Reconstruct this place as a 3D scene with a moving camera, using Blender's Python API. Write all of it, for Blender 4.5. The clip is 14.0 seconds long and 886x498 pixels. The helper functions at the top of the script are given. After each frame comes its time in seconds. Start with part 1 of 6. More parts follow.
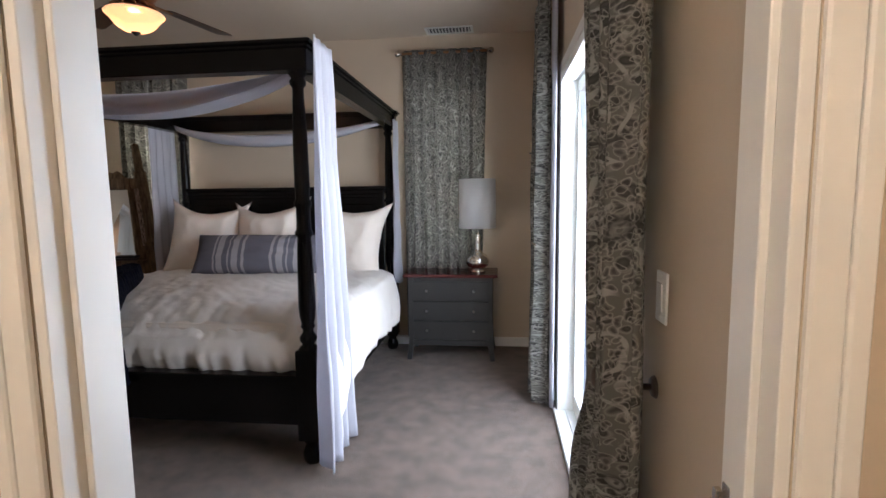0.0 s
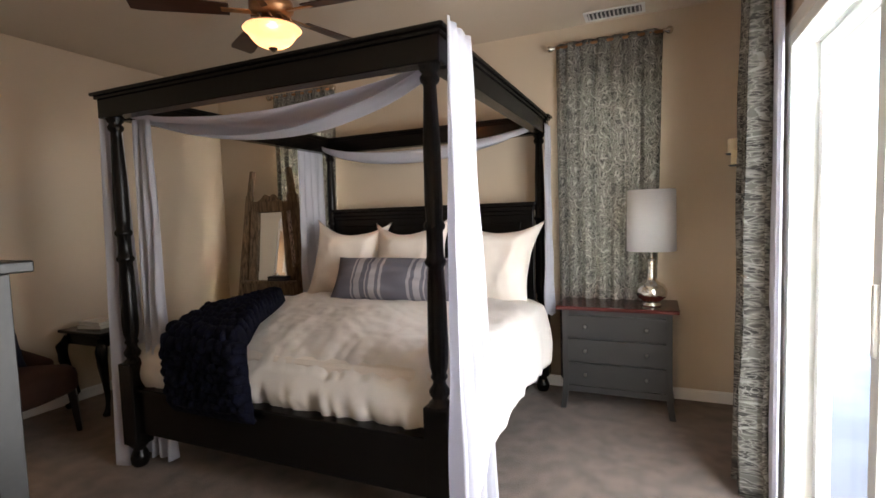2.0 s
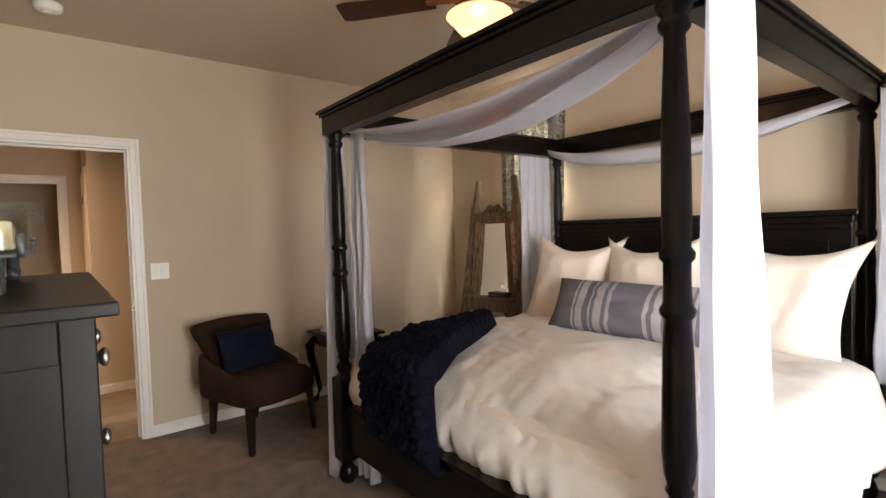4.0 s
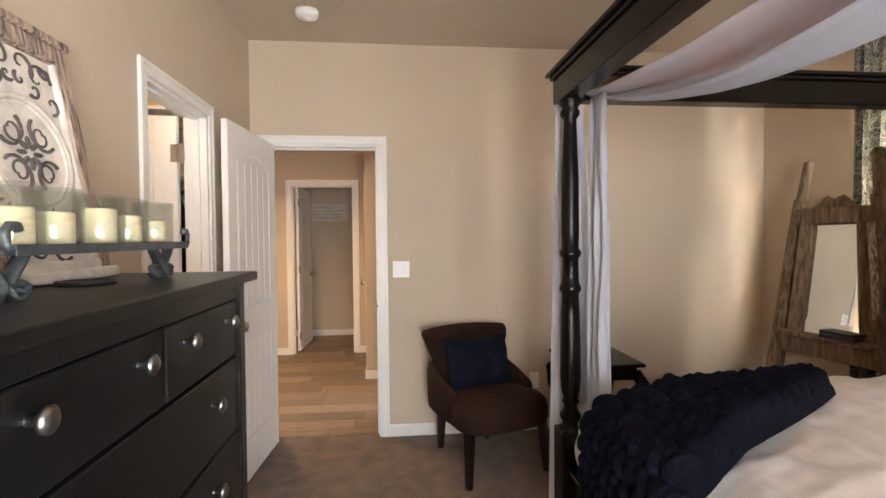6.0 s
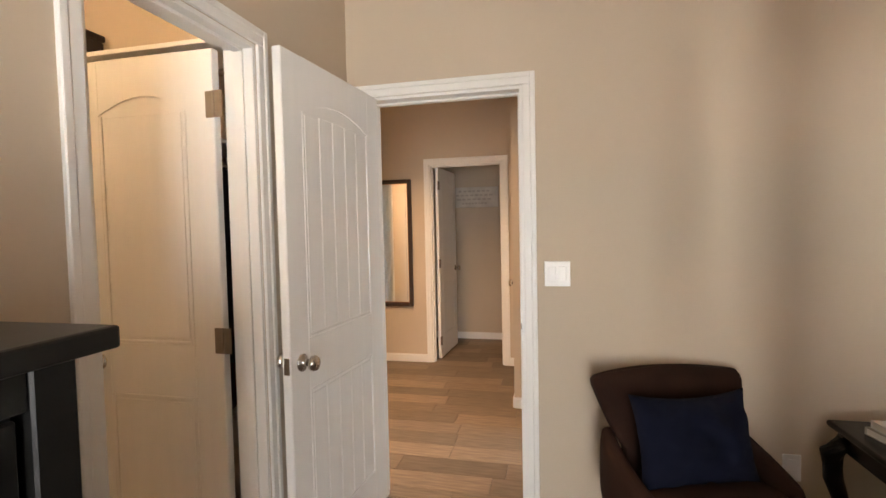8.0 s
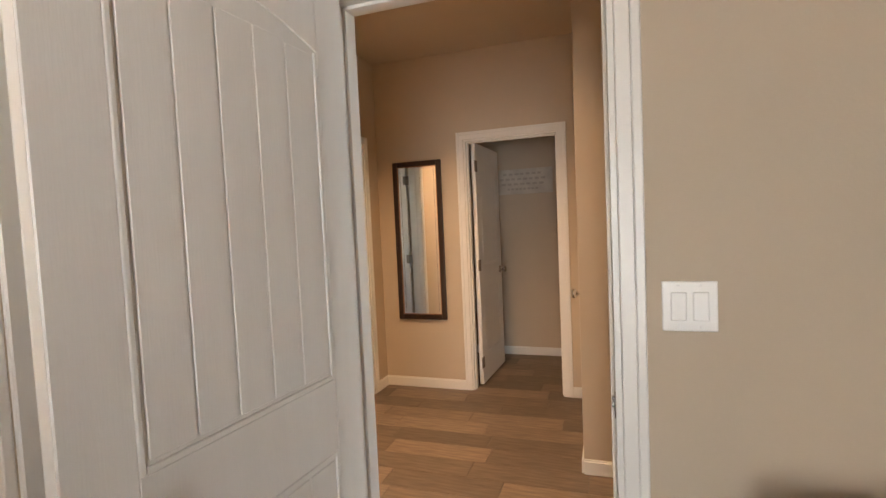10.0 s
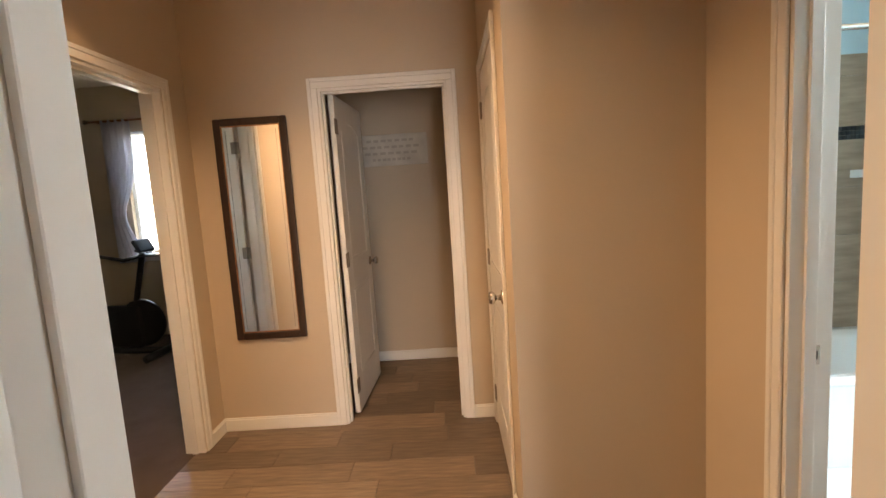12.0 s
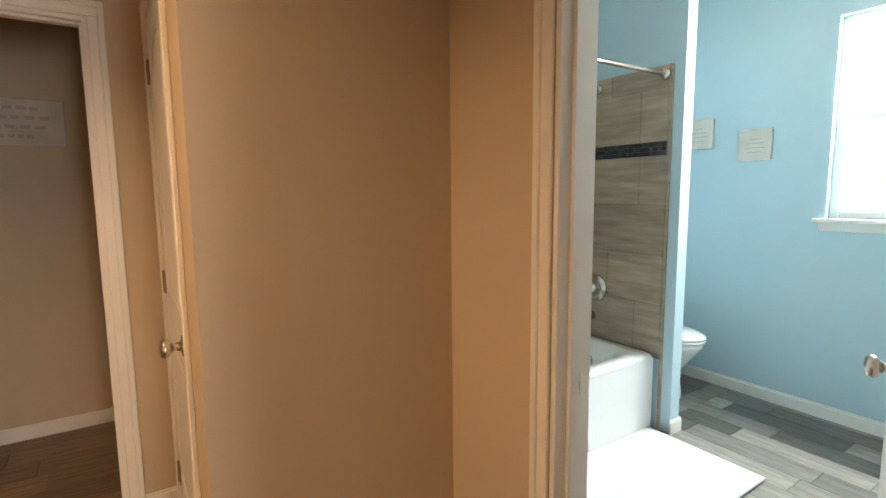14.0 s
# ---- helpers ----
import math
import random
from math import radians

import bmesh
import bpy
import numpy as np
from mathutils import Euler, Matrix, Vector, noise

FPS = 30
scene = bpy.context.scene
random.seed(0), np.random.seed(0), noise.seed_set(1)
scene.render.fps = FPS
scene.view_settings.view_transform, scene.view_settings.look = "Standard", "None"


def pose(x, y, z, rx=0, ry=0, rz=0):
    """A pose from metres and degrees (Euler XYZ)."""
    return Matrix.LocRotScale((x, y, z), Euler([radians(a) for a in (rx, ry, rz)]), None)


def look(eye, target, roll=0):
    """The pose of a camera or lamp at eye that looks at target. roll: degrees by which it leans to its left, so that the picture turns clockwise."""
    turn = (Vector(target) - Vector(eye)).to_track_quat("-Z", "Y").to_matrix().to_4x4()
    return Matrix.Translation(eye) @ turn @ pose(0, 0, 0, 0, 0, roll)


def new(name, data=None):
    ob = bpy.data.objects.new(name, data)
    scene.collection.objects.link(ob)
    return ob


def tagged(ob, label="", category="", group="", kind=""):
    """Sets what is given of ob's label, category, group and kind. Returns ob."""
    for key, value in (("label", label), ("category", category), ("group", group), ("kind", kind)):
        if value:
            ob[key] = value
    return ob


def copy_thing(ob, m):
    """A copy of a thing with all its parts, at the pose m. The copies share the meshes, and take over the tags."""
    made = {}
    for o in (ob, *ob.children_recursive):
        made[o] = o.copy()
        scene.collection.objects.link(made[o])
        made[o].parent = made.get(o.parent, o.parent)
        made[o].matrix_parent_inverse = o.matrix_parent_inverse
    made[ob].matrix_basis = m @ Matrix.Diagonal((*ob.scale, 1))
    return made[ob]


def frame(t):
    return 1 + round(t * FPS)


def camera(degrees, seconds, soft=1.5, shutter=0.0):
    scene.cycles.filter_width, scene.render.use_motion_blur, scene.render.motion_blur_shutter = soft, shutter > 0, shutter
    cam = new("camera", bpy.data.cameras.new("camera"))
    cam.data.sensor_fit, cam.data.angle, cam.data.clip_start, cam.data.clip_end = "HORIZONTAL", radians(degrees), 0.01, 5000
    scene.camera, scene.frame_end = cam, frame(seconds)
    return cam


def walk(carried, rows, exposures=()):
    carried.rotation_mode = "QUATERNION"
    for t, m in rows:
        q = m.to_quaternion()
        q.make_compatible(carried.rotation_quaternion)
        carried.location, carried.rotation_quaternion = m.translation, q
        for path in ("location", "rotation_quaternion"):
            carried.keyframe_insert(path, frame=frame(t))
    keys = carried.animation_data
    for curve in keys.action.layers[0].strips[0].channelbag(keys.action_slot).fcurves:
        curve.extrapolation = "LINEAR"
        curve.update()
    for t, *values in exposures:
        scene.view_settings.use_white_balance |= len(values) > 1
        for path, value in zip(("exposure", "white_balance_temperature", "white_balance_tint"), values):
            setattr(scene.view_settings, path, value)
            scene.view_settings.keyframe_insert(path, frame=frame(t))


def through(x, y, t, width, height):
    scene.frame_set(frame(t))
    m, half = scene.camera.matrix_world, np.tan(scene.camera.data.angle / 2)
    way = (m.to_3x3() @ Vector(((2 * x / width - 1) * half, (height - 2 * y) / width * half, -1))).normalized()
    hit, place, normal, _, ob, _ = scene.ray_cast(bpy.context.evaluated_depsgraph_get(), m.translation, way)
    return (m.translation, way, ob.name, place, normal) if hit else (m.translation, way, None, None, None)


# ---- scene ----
cam = camera(84.3, 14.0)
PATH = [
    (0, (0.264, 0.429, 1.355), (0.034, 2.405, 1.143), -0.7),
    (0.5, (0.256, 0.554, 1.369), (-0.149, 2.503, 1.172), -0.8),
    (1, (0.222, 0.71, 1.371), (-0.304, 2.634, 1.225), -1.3),
    (1.5, (0.164, 0.835, 1.379), (-0.448, 2.733, 1.234), -1.9),
    (2, (0.124, 0.968, 1.369), (-0.682, 2.794, 1.234), -1.8),
    (2.2, (0.115, 1.025, 1.374), (-0.773, 2.813, 1.25), -2.0),
    (4.3, (-0.134, 1.584, 1.412), (-1.812, 2.67, 1.333), -1.7),
    (4.5, (-0.172, 1.638, 1.411), (-1.916, 2.614, 1.333), -1.7),
    (5, (-0.291, 1.838, 1.393), (-2.173, 2.512, 1.339), -0.9),
    (5.5, (-0.417, 1.969, 1.395), (-2.375, 2.374, 1.343), -0.4),
    (6, (-0.637, 2.019, 1.402), (-2.627, 2.219, 1.353), -0.5),
    (6.5, (-0.875, 2.022, 1.399), (-2.874, 2.025, 1.332), -1.9),
    (7, (-1.172, 2.082, 1.392), (-3.158, 1.858, 1.327), -1.9),
    (7.5, (-1.47, 2.115, 1.395), (-3.434, 1.741, 1.322), -0.8),
    (8, (-1.784, 2.068, 1.401), (-3.729, 1.614, 1.313), -1.2),
    (8.2, (-1.893, 2.052, 1.393), (-3.829, 1.558, 1.301), -1.6),
    (10.3, (-3.04, 1.864, 1.396), (-4.912, 1.171, 1.268), -2.1),
    (10.5, (-3.166, 1.838, 1.402), (-5.026, 1.115, 1.259), -1.9),
    (11, (-3.378, 1.788, 1.396), (-5.245, 1.097, 1.205), -2.7),
    (11.5, (-3.599, 1.641, 1.478), (-5.534, 1.203, 1.23), -4.2),
    (12, (-3.754, 1.519, 1.417), (-5.739, 1.484, 1.178), -3.7),
    (12.5, (-3.94, 1.571, 1.392), (-5.902, 1.869, 1.149), -1.9),
    (13, (-4.063, 1.592, 1.39), (-5.968, 2.151, 1.143), -0.8),
    (13.5, (-4.209, 1.585, 1.383), (-6.015, 2.411, 1.149), -0.5),
    (14, (-4.297, 1.61, 1.37), (-5.962, 2.694, 1.138), -0.6),
]
walk(cam, [(t, look(eye, target, roll)) for t, eye, target, roll in PATH],
     exposures=[(0, 3.2, 5900, 10), (0.5, 3.5, 6200, 10), (2, 3.7, 6800, 10), (4.5, 4.35, 7200, 10), (5, 4.5, 7500, 10), (5.5, 4.7, 7000, 10), (6.5, 4.7, 6600, 10),
                (8, 4.65, 6900, 10), (10.5, 4.4, 6900, 10), (12, 4.6, 7000, 10), (13, 4.5, 7200, 10), (14, 4.25, 7400, 10)])

# ---- exposure, world, light ----
world = bpy.data.worlds.new("world")
scene.world = world
world.use_nodes = True
wn = world.node_tree.nodes
sky = wn.new("ShaderNodeTexSky")
sky.sky_type = "NISHITA"
sky.sun_disc = False
sky.sun_elevation, sky.sun_rotation = radians(50), radians(-135)
wn["Background"].inputs["Strength"].default_value = 0.08
world.node_tree.links.new(sky.outputs[0], wn["Background"].inputs["Color"])


def lamp(name, kind, m, energy, color, size=0.1, size_y=0.0):
    data = bpy.data.lights.new(name, kind)
    data.energy, data.color = energy, color
    if kind == "AREA":
        data.size = size
        if size_y:
            data.shape, data.size_y = "RECTANGLE", size_y
    elif kind == "SUN":
        data.angle = size
    else:
        data.shadow_soft_size = size
    ob = new(name, data)
    ob.matrix_world = m
    return ob


SKY_BLUE = (0.80, 0.90, 1.0)
EX_DOOR = 0.63
WARM = (1.0, 0.62, 0.30)
lamp("sun", "SUN", look((0, 0, 20), (9.0, 9.0, 5.0)), 2.2, (1.0, 0.95, 0.86), radians(0.6))
# daylight in the real openings
lamp("window_daylight_east", "AREA", look((-0.22, 5.0, 1.5), (-0.22, 4.0, 1.4)), 9.0, (0.90, 0.95, 1.0), 0.35, 1.5)
lamp("window_daylight_west", "AREA", look((-2.95, 5.0, 1.5), (-2.95, 4.0, 1.4)), 18.0, (1.0, 0.97, 0.90), 0.30, 1.5)
lamp("bath_window_daylight", "AREA", look((-5.05, 5.24, 2.03), (-5.05, 4.0, 1.7)), 6.2, (0.86, 0.94, 1.0), 0.8, 0.5)
lamp("patio_daylight", "AREA", look((EX_DOOR + 0.16, 2.62, 1.10), (-2.0, 2.62, 0.8)), 8.0, (0.93, 0.96, 1.0), 1.5, 1.9)
lamp("far_window_daylight", "AREA", look((-9.24, -1.55, 1.6), (-8.0, -1.55, 1.4)), 0.22, SKY_BLUE, 0.7, 1.2)
# lamps
lamp("fan_bulb", "POINT", pose(-1.775, 3.09, 2.345), 0.45, (1.0, 0.62, 0.38), 0.03)
lamp("hall_downlight", "AREA", look((-5.15, 0.75, 2.66), (-5.15, 0.751, 0.0)), 1.6, (1.0, 0.65, 0.38), 0.20, 0.20).data.spread = radians(130)
lamp("passage_bulb", "POINT", pose(-0.35, -0.55, 2.3), 6.0, (1.0, 0.86, 0.70), 0.08)
lamp("closet_bulb", "POINT", pose(-2.6, 0.2, 2.55), 1.2, (1.0, 0.72, 0.45), 0.06)

# ---- materials ----


def mat(name, color, rough=0.6, var=0.06, scale=6.0, bump=0.0, bump_scale=80.0, metal=0.0, spec=0.5, sheen=0.0, rand=0.0, grain=None):
    """A plain surface with broad and fine variation; grain stretches the fine one."""
    m = bpy.data.materials.new(name)
    m.use_nodes = True
    nt = m.node_tree
    n, l = nt.nodes, nt.links
    b = n["Principled BSDF"]
    b.inputs["Roughness"].default_value, b.inputs["Metallic"].default_value = rough, metal
    b.inputs["Specular IOR Level"].default_value = spec
    if sheen:
        b.inputs["Sheen Weight"].default_value = sheen
    tc = n.new("ShaderNodeTexCoord")
    mp = n.new("ShaderNodeMapping")
    l.new(tc.outputs["Object"], mp.inputs[0])
    if grain:
        mp.inputs["Scale"].default_value = grain
    n1 = n.new("ShaderNodeTexNoise")
    n1.inputs["Scale"].default_value, n1.inputs["Detail"].default_value = scale, 5
    l.new(mp.outputs[0], n1.inputs["Vector"])
    rp = n.new("ShaderNodeMapRange")
    rp.inputs["From Min"].default_value, rp.inputs["From Max"].default_value = 0.3, 0.7
    rp.inputs["To Min"].default_value, rp.inputs["To Max"].default_value = 1 - var, 1 + var
    l.new(n1.outputs[0], rp.inputs[0])
    hs = n.new("ShaderNodeHueSaturation")
    hs.inputs["Color"].default_value = (*color, 1)
    if rand:
        oi = n.new("ShaderNodeObjectInfo")
        rr = n.new("ShaderNodeMapRange")
        rr.inputs["To Min"].default_value, rr.inputs["To Max"].default_value = 1 - rand, 1 + rand
        l.new(oi.outputs["Random"], rr.inputs[0])
        mu = n.new("ShaderNodeMath")
        mu.operation = "MULTIPLY"
        l.new(rp.outputs[0], mu.inputs[0])
        l.new(rr.outputs[0], mu.inputs[1])
        l.new(mu.outputs[0], hs.inputs["Value"])
    else:
        l.new(rp.outputs[0], hs.inputs["Value"])
    l.new(hs.outputs[0], b.inputs["Base Color"])
    if bump:
        n2 = n.new("ShaderNodeTexNoise")
        n2.inputs["Scale"].default_value, n2.inputs["Detail"].default_value = bump_scale, 3
        l.new(mp.outputs[0], n2.inputs["Vector"])
        bp = n.new("ShaderNodeBump")
        bp.inputs["Strength"].default_value, bp.inputs["Distance"].default_value = bump, 0.01
        l.new(n2.outputs[0], bp.inputs["Height"])
        l.new(bp.outputs[0], b.inputs["Normal"])
    return m


def bsdf(m):
    return m.node_tree.nodes["Principled BSDF"]


def glass(name, tint=(1, 1, 1), rough=0.0, gloss=0.045):
    """Thin clear pane: mostly see-through with a glossy face."""
    m = bpy.data.materials.new(name)
    m.use_nodes = True
    n, l = m.node_tree.nodes, m.node_tree.links
    n.remove(n["Principled BSDF"])
    tr = n.new("ShaderNodeBsdfTransparent")
    tr.inputs[0].default_value = (*tint, 1)
    gl = n.new("ShaderNodeBsdfGlossy")
    gl.inputs["Roughness"].default_value = rough
    mx = n.new("ShaderNodeMixShader")
    mx.inputs[0].default_value = gloss
    l.new(tr.outputs[0], mx.inputs[1])
    l.new(gl.outputs[0], mx.inputs[2])
    l.new(mx.outputs[0], n["Material Output"].inputs[0])
    return m


def cloth(name, color, through, weave=900.0, var=0.05, bump=0.15):
    """Thin cloth that lets some light through."""
    m = mat(name, color, 0.9, var, 3.0, bump, weave, spec=0.15)
    n, l = m.node_tree.nodes, m.node_tree.links
    tl = n.new("ShaderNodeBsdfTranslucent")
    tl.inputs[0].default_value = (*color, 1)
    mx = n.new("ShaderNodeMixShader")
    mx.inputs[0].default_value = through
    l.new(bsdf(m).outputs[0], mx.inputs[1])
    l.new(tl.outputs[0], mx.inputs[2])
    l.new(mx.outputs[0], n["Material Output"].inputs[0])
    return m


def glow(name, color, strength):
    m = bpy.data.materials.new(name)
    m.use_nodes = True
    b = bsdf(m)
    b.inputs["Base Color"].default_value = (*color, 1)
    b.inputs["Emission Color"].default_value = (*color, 1)
    b.inputs["Emission Strength"].default_value = strength
    b.inputs["Roughness"].default_value = 0.3
    return m


WALL = mat("wall_paint", (0.56, 0.46, 0.345), 0.75, 0.03, 1.5, 0.04, 140)
CEIL = mat("ceiling_paint", (0.55, 0.455, 0.35), 0.8, 0.03, 1.2, 0.15, 120)
BLUE = mat("blue_paint", (0.46, 0.615, 0.68), 0.7, 0.03, 1.5, 0.05, 140)
WHITE = mat("white_trim", (0.80, 0.78, 0.74), 0.35, 0.02, 4, 0.03, 60)
DOORW = mat("door_paint", (0.80, 0.79, 0.76), 0.32, 0.02, 3, 0.06, 30, grain=(8, 8, 0.6))
CARPET = mat("carpet", (0.185, 0.135, 0.103), 0.95, 0.28, 9.0, 0.9, 330, spec=0.1, sheen=0.2)
BLACKW = mat("black_wood", (0.0055, 0.0045, 0.004), 0.25, 0.3, 3, 0.02, 40, spec=0.22)
DRESS = mat("dresser_black", (0.0060, 0.0058, 0.0054), 0.36, 0.25, 5, 0.05, 60, spec=0.30, grain=(1, 14, 14))
STAND = mat("nightstand_grey", (0.026, 0.0245, 0.023), 0.42, 0.15, 5, 0.03, 60)
CHERRY = mat("cherry_top", (0.085, 0.014, 0.012), 0.22, 0.35, 4, 0.02, 50, grain=(1, 9, 9))
SHEER = cloth("sheer_white", (0.68, 0.68, 0.74), 0.45)
LINEN = mat("duvet_linen", (0.78, 0.73, 0.68), 0.9, 0.03, 4, 0.25, 500, spec=0.15)
PILLOW = mat("pillow_cream", (0.80, 0.72, 0.64), 0.9, 0.03, 4, 0.25, 500, spec=0.15)
FUR = mat("navy_fur", (0.0035, 0.004, 0.011), 0.9, 0.6, 25, 0.9, 160, spec=0.12)
NAVY = mat("navy_cushion", (0.0045, 0.006, 0.016), 0.9, 0.15, 8, 0.3, 400, spec=0.15)
BROWN = mat("brown_velvet", (0.024, 0.0105, 0.007), 0.85, 0.3, 4, 0.15, 300, spec=0.15)
LEG = mat("dark_leg", (0.008, 0.0045, 0.0035), 0.3, 0.2, 4)
CHROME = mat("nickel", (0.62, 0.58, 0.53), 0.25, 0.05, 10, metal=1.0)
HINGE = mat("satin_hinge", (0.30, 0.26, 0.22), 0.5, 0.1, 20, metal=1.0)
BRONZE = mat("dark_bronze", (0.10, 0.075, 0.06), 0.4, 0.2, 20, metal=0.8)
PEWTER = mat("pewter_knob", (0.25, 0.24, 0.23), 0.35, 0.1, 20, metal=1.0)
IRON = mat("weathered_iron", (0.10, 0.115, 0.12), 0.5, 0.25, 30, 0.2, 90, metal=0.6)
BARN = mat("barn_wood", (0.17, 0.115, 0.07), 0.8, 0.55, 6, 0.6, 60, spec=0.2, grain=(9, 9, 1))
MIRROR = mat("mirror_glass", (0.88, 0.90, 0.90), 0.01, 0.0, 1, metal=1.0)
MERC = mat("mercury_glass", (0.72, 0.68, 0.62), 0.16, 0.22, 45, 0.10, 90, metal=1.0)
SHADE = cloth("lamp_shade_white", (0.80, 0.79, 0.78), 0.35)
WAX = mat("candle_wax", (0.82, 0.72, 0.48), 0.5, 0.04, 8)
bsdf(WAX).inputs["Subsurface Weight"].default_value = 0.25
PANE = glass("clear_glass")
JAR = glass("jar_glass", (0.95, 0.97, 0.96), 0.03, 0.15)
DARKW = mat("dark_frame", (0.035, 0.017, 0.010), 0.35, 0.3, 6, 0.05, 50, grain=(6, 6, 1))
FANW = mat("fan_blade_wood", (0.040, 0.016, 0.010), 0.35, 0.3, 5, grain=(1, 10, 1))
GOLD = mat("fan_bronze", (0.42, 0.22, 0.11), 0.35, 0.15, 20, metal=0.9)
BOWL = glow("amber_glass", (1.0, 0.58, 0.30), 0.22)
bn, bl_ = BOWL.node_tree.nodes, BOWL.node_tree.links
bt_ = bn.new("ShaderNodeBsdfTransparent")
bt_.inputs[0].default_value = (1.0, 0.72, 0.45, 1)
bx_ = bn.new("ShaderNodeMixShader")
bx_.inputs[0].default_value = 0.55
bl_.new(bsdf(BOWL).outputs[0], bx_.inputs[1])
bl_.new(bt_.outputs[0], bx_.inputs[2])
bl_.new(bx_.outputs[0], bn["Material Output"].inputs[0])
PORC = mat("porcelain", (0.84, 0.85, 0.84), 0.12, 0.01, 2)
TUBW = mat("tub_enamel", (0.86, 0.86, 0.85), 0.18, 0.01, 2)
PLANK = mat("oak_plank", (0.190, 0.138, 0.098), 0.5, 0.30, 6, 0.05, 40, rand=0.30, grain=(1, 9, 1))
BTILE = mat("grey_plank_tile", (0.21, 0.195, 0.175), 0.4, 0.3, 5, 0.06, 40, rand=0.6, grain=(1, 6, 1))
GROUT = mat("grout", (0.17, 0.155, 0.14), 0.9, 0.1, 20)
STILE = mat("stone_wall_tile", (0.36, 0.275, 0.20), 0.35, 0.25, 4, 0.04, 40, rand=0.10, grain=(1, 1, 7))
MOSA = mat("mosaic_dark", (0.045, 0.05, 0.055), 0.15, 0.3, 8, rand=0.6)
PLATE = mat("switch_plastic", (0.84, 0.83, 0.80), 0.35, 0.01, 3)
MAT = mat("bath_mat", (0.85, 0.85, 0.85), 0.95, 0.03, 5, 0.6, 250)
SIGN = mat("whitewashed_sign", (0.60, 0.56, 0.50), 0.8, 0.1, 8, 0.2, 60)
INK = mat("faded_letter", (0.46, 0.42, 0.37), 0.8, 0.1, 8)
CARVE = mat("distressed_white", (0.70, 0.64, 0.57), 0.8, 0.22, 14, 0.3, 60)
WORN = mat("worn_brown_edge", (0.34, 0.25, 0.20), 0.85, 0.9, 14, 0.4, 50, grain=(7, 7, 1))
VENTM = mat("vent_paint", (0.62, 0.60, 0.56), 0.5, 0.03, 5)
VENTD = mat("vent_dark", (0.05, 0.05, 0.05), 0.7, 0.1, 5)
BLACKP = mat("black_plastic", (0.012, 0.012, 0.013), 0.4, 0.1, 5)
CLOTHES = mat("dark_clothes", (0.03, 0.022, 0.02), 0.9, 0.3, 6, 0.2, 200)
VINYL = mat("white_vinyl", (0.86, 0.88, 0.86), 0.3, 0.01, 3)
CONC = mat("patio_concrete", (0.52, 0.50, 0.47), 0.85, 0.12, 3, 0.2, 90)
STUCCO = mat("pale_stucco", (0.62, 0.58, 0.54), 0.9, 0.05, 3, 0.2, 120)
FENCE = mat("fence_wood", (0.42, 0.27, 0.20), 0.85, 0.25, 5, 0.2, 40, rand=0.1)
GREEN = mat("foliage", (0.06, 0.10, 0.035), 0.7, 0.4, 9)


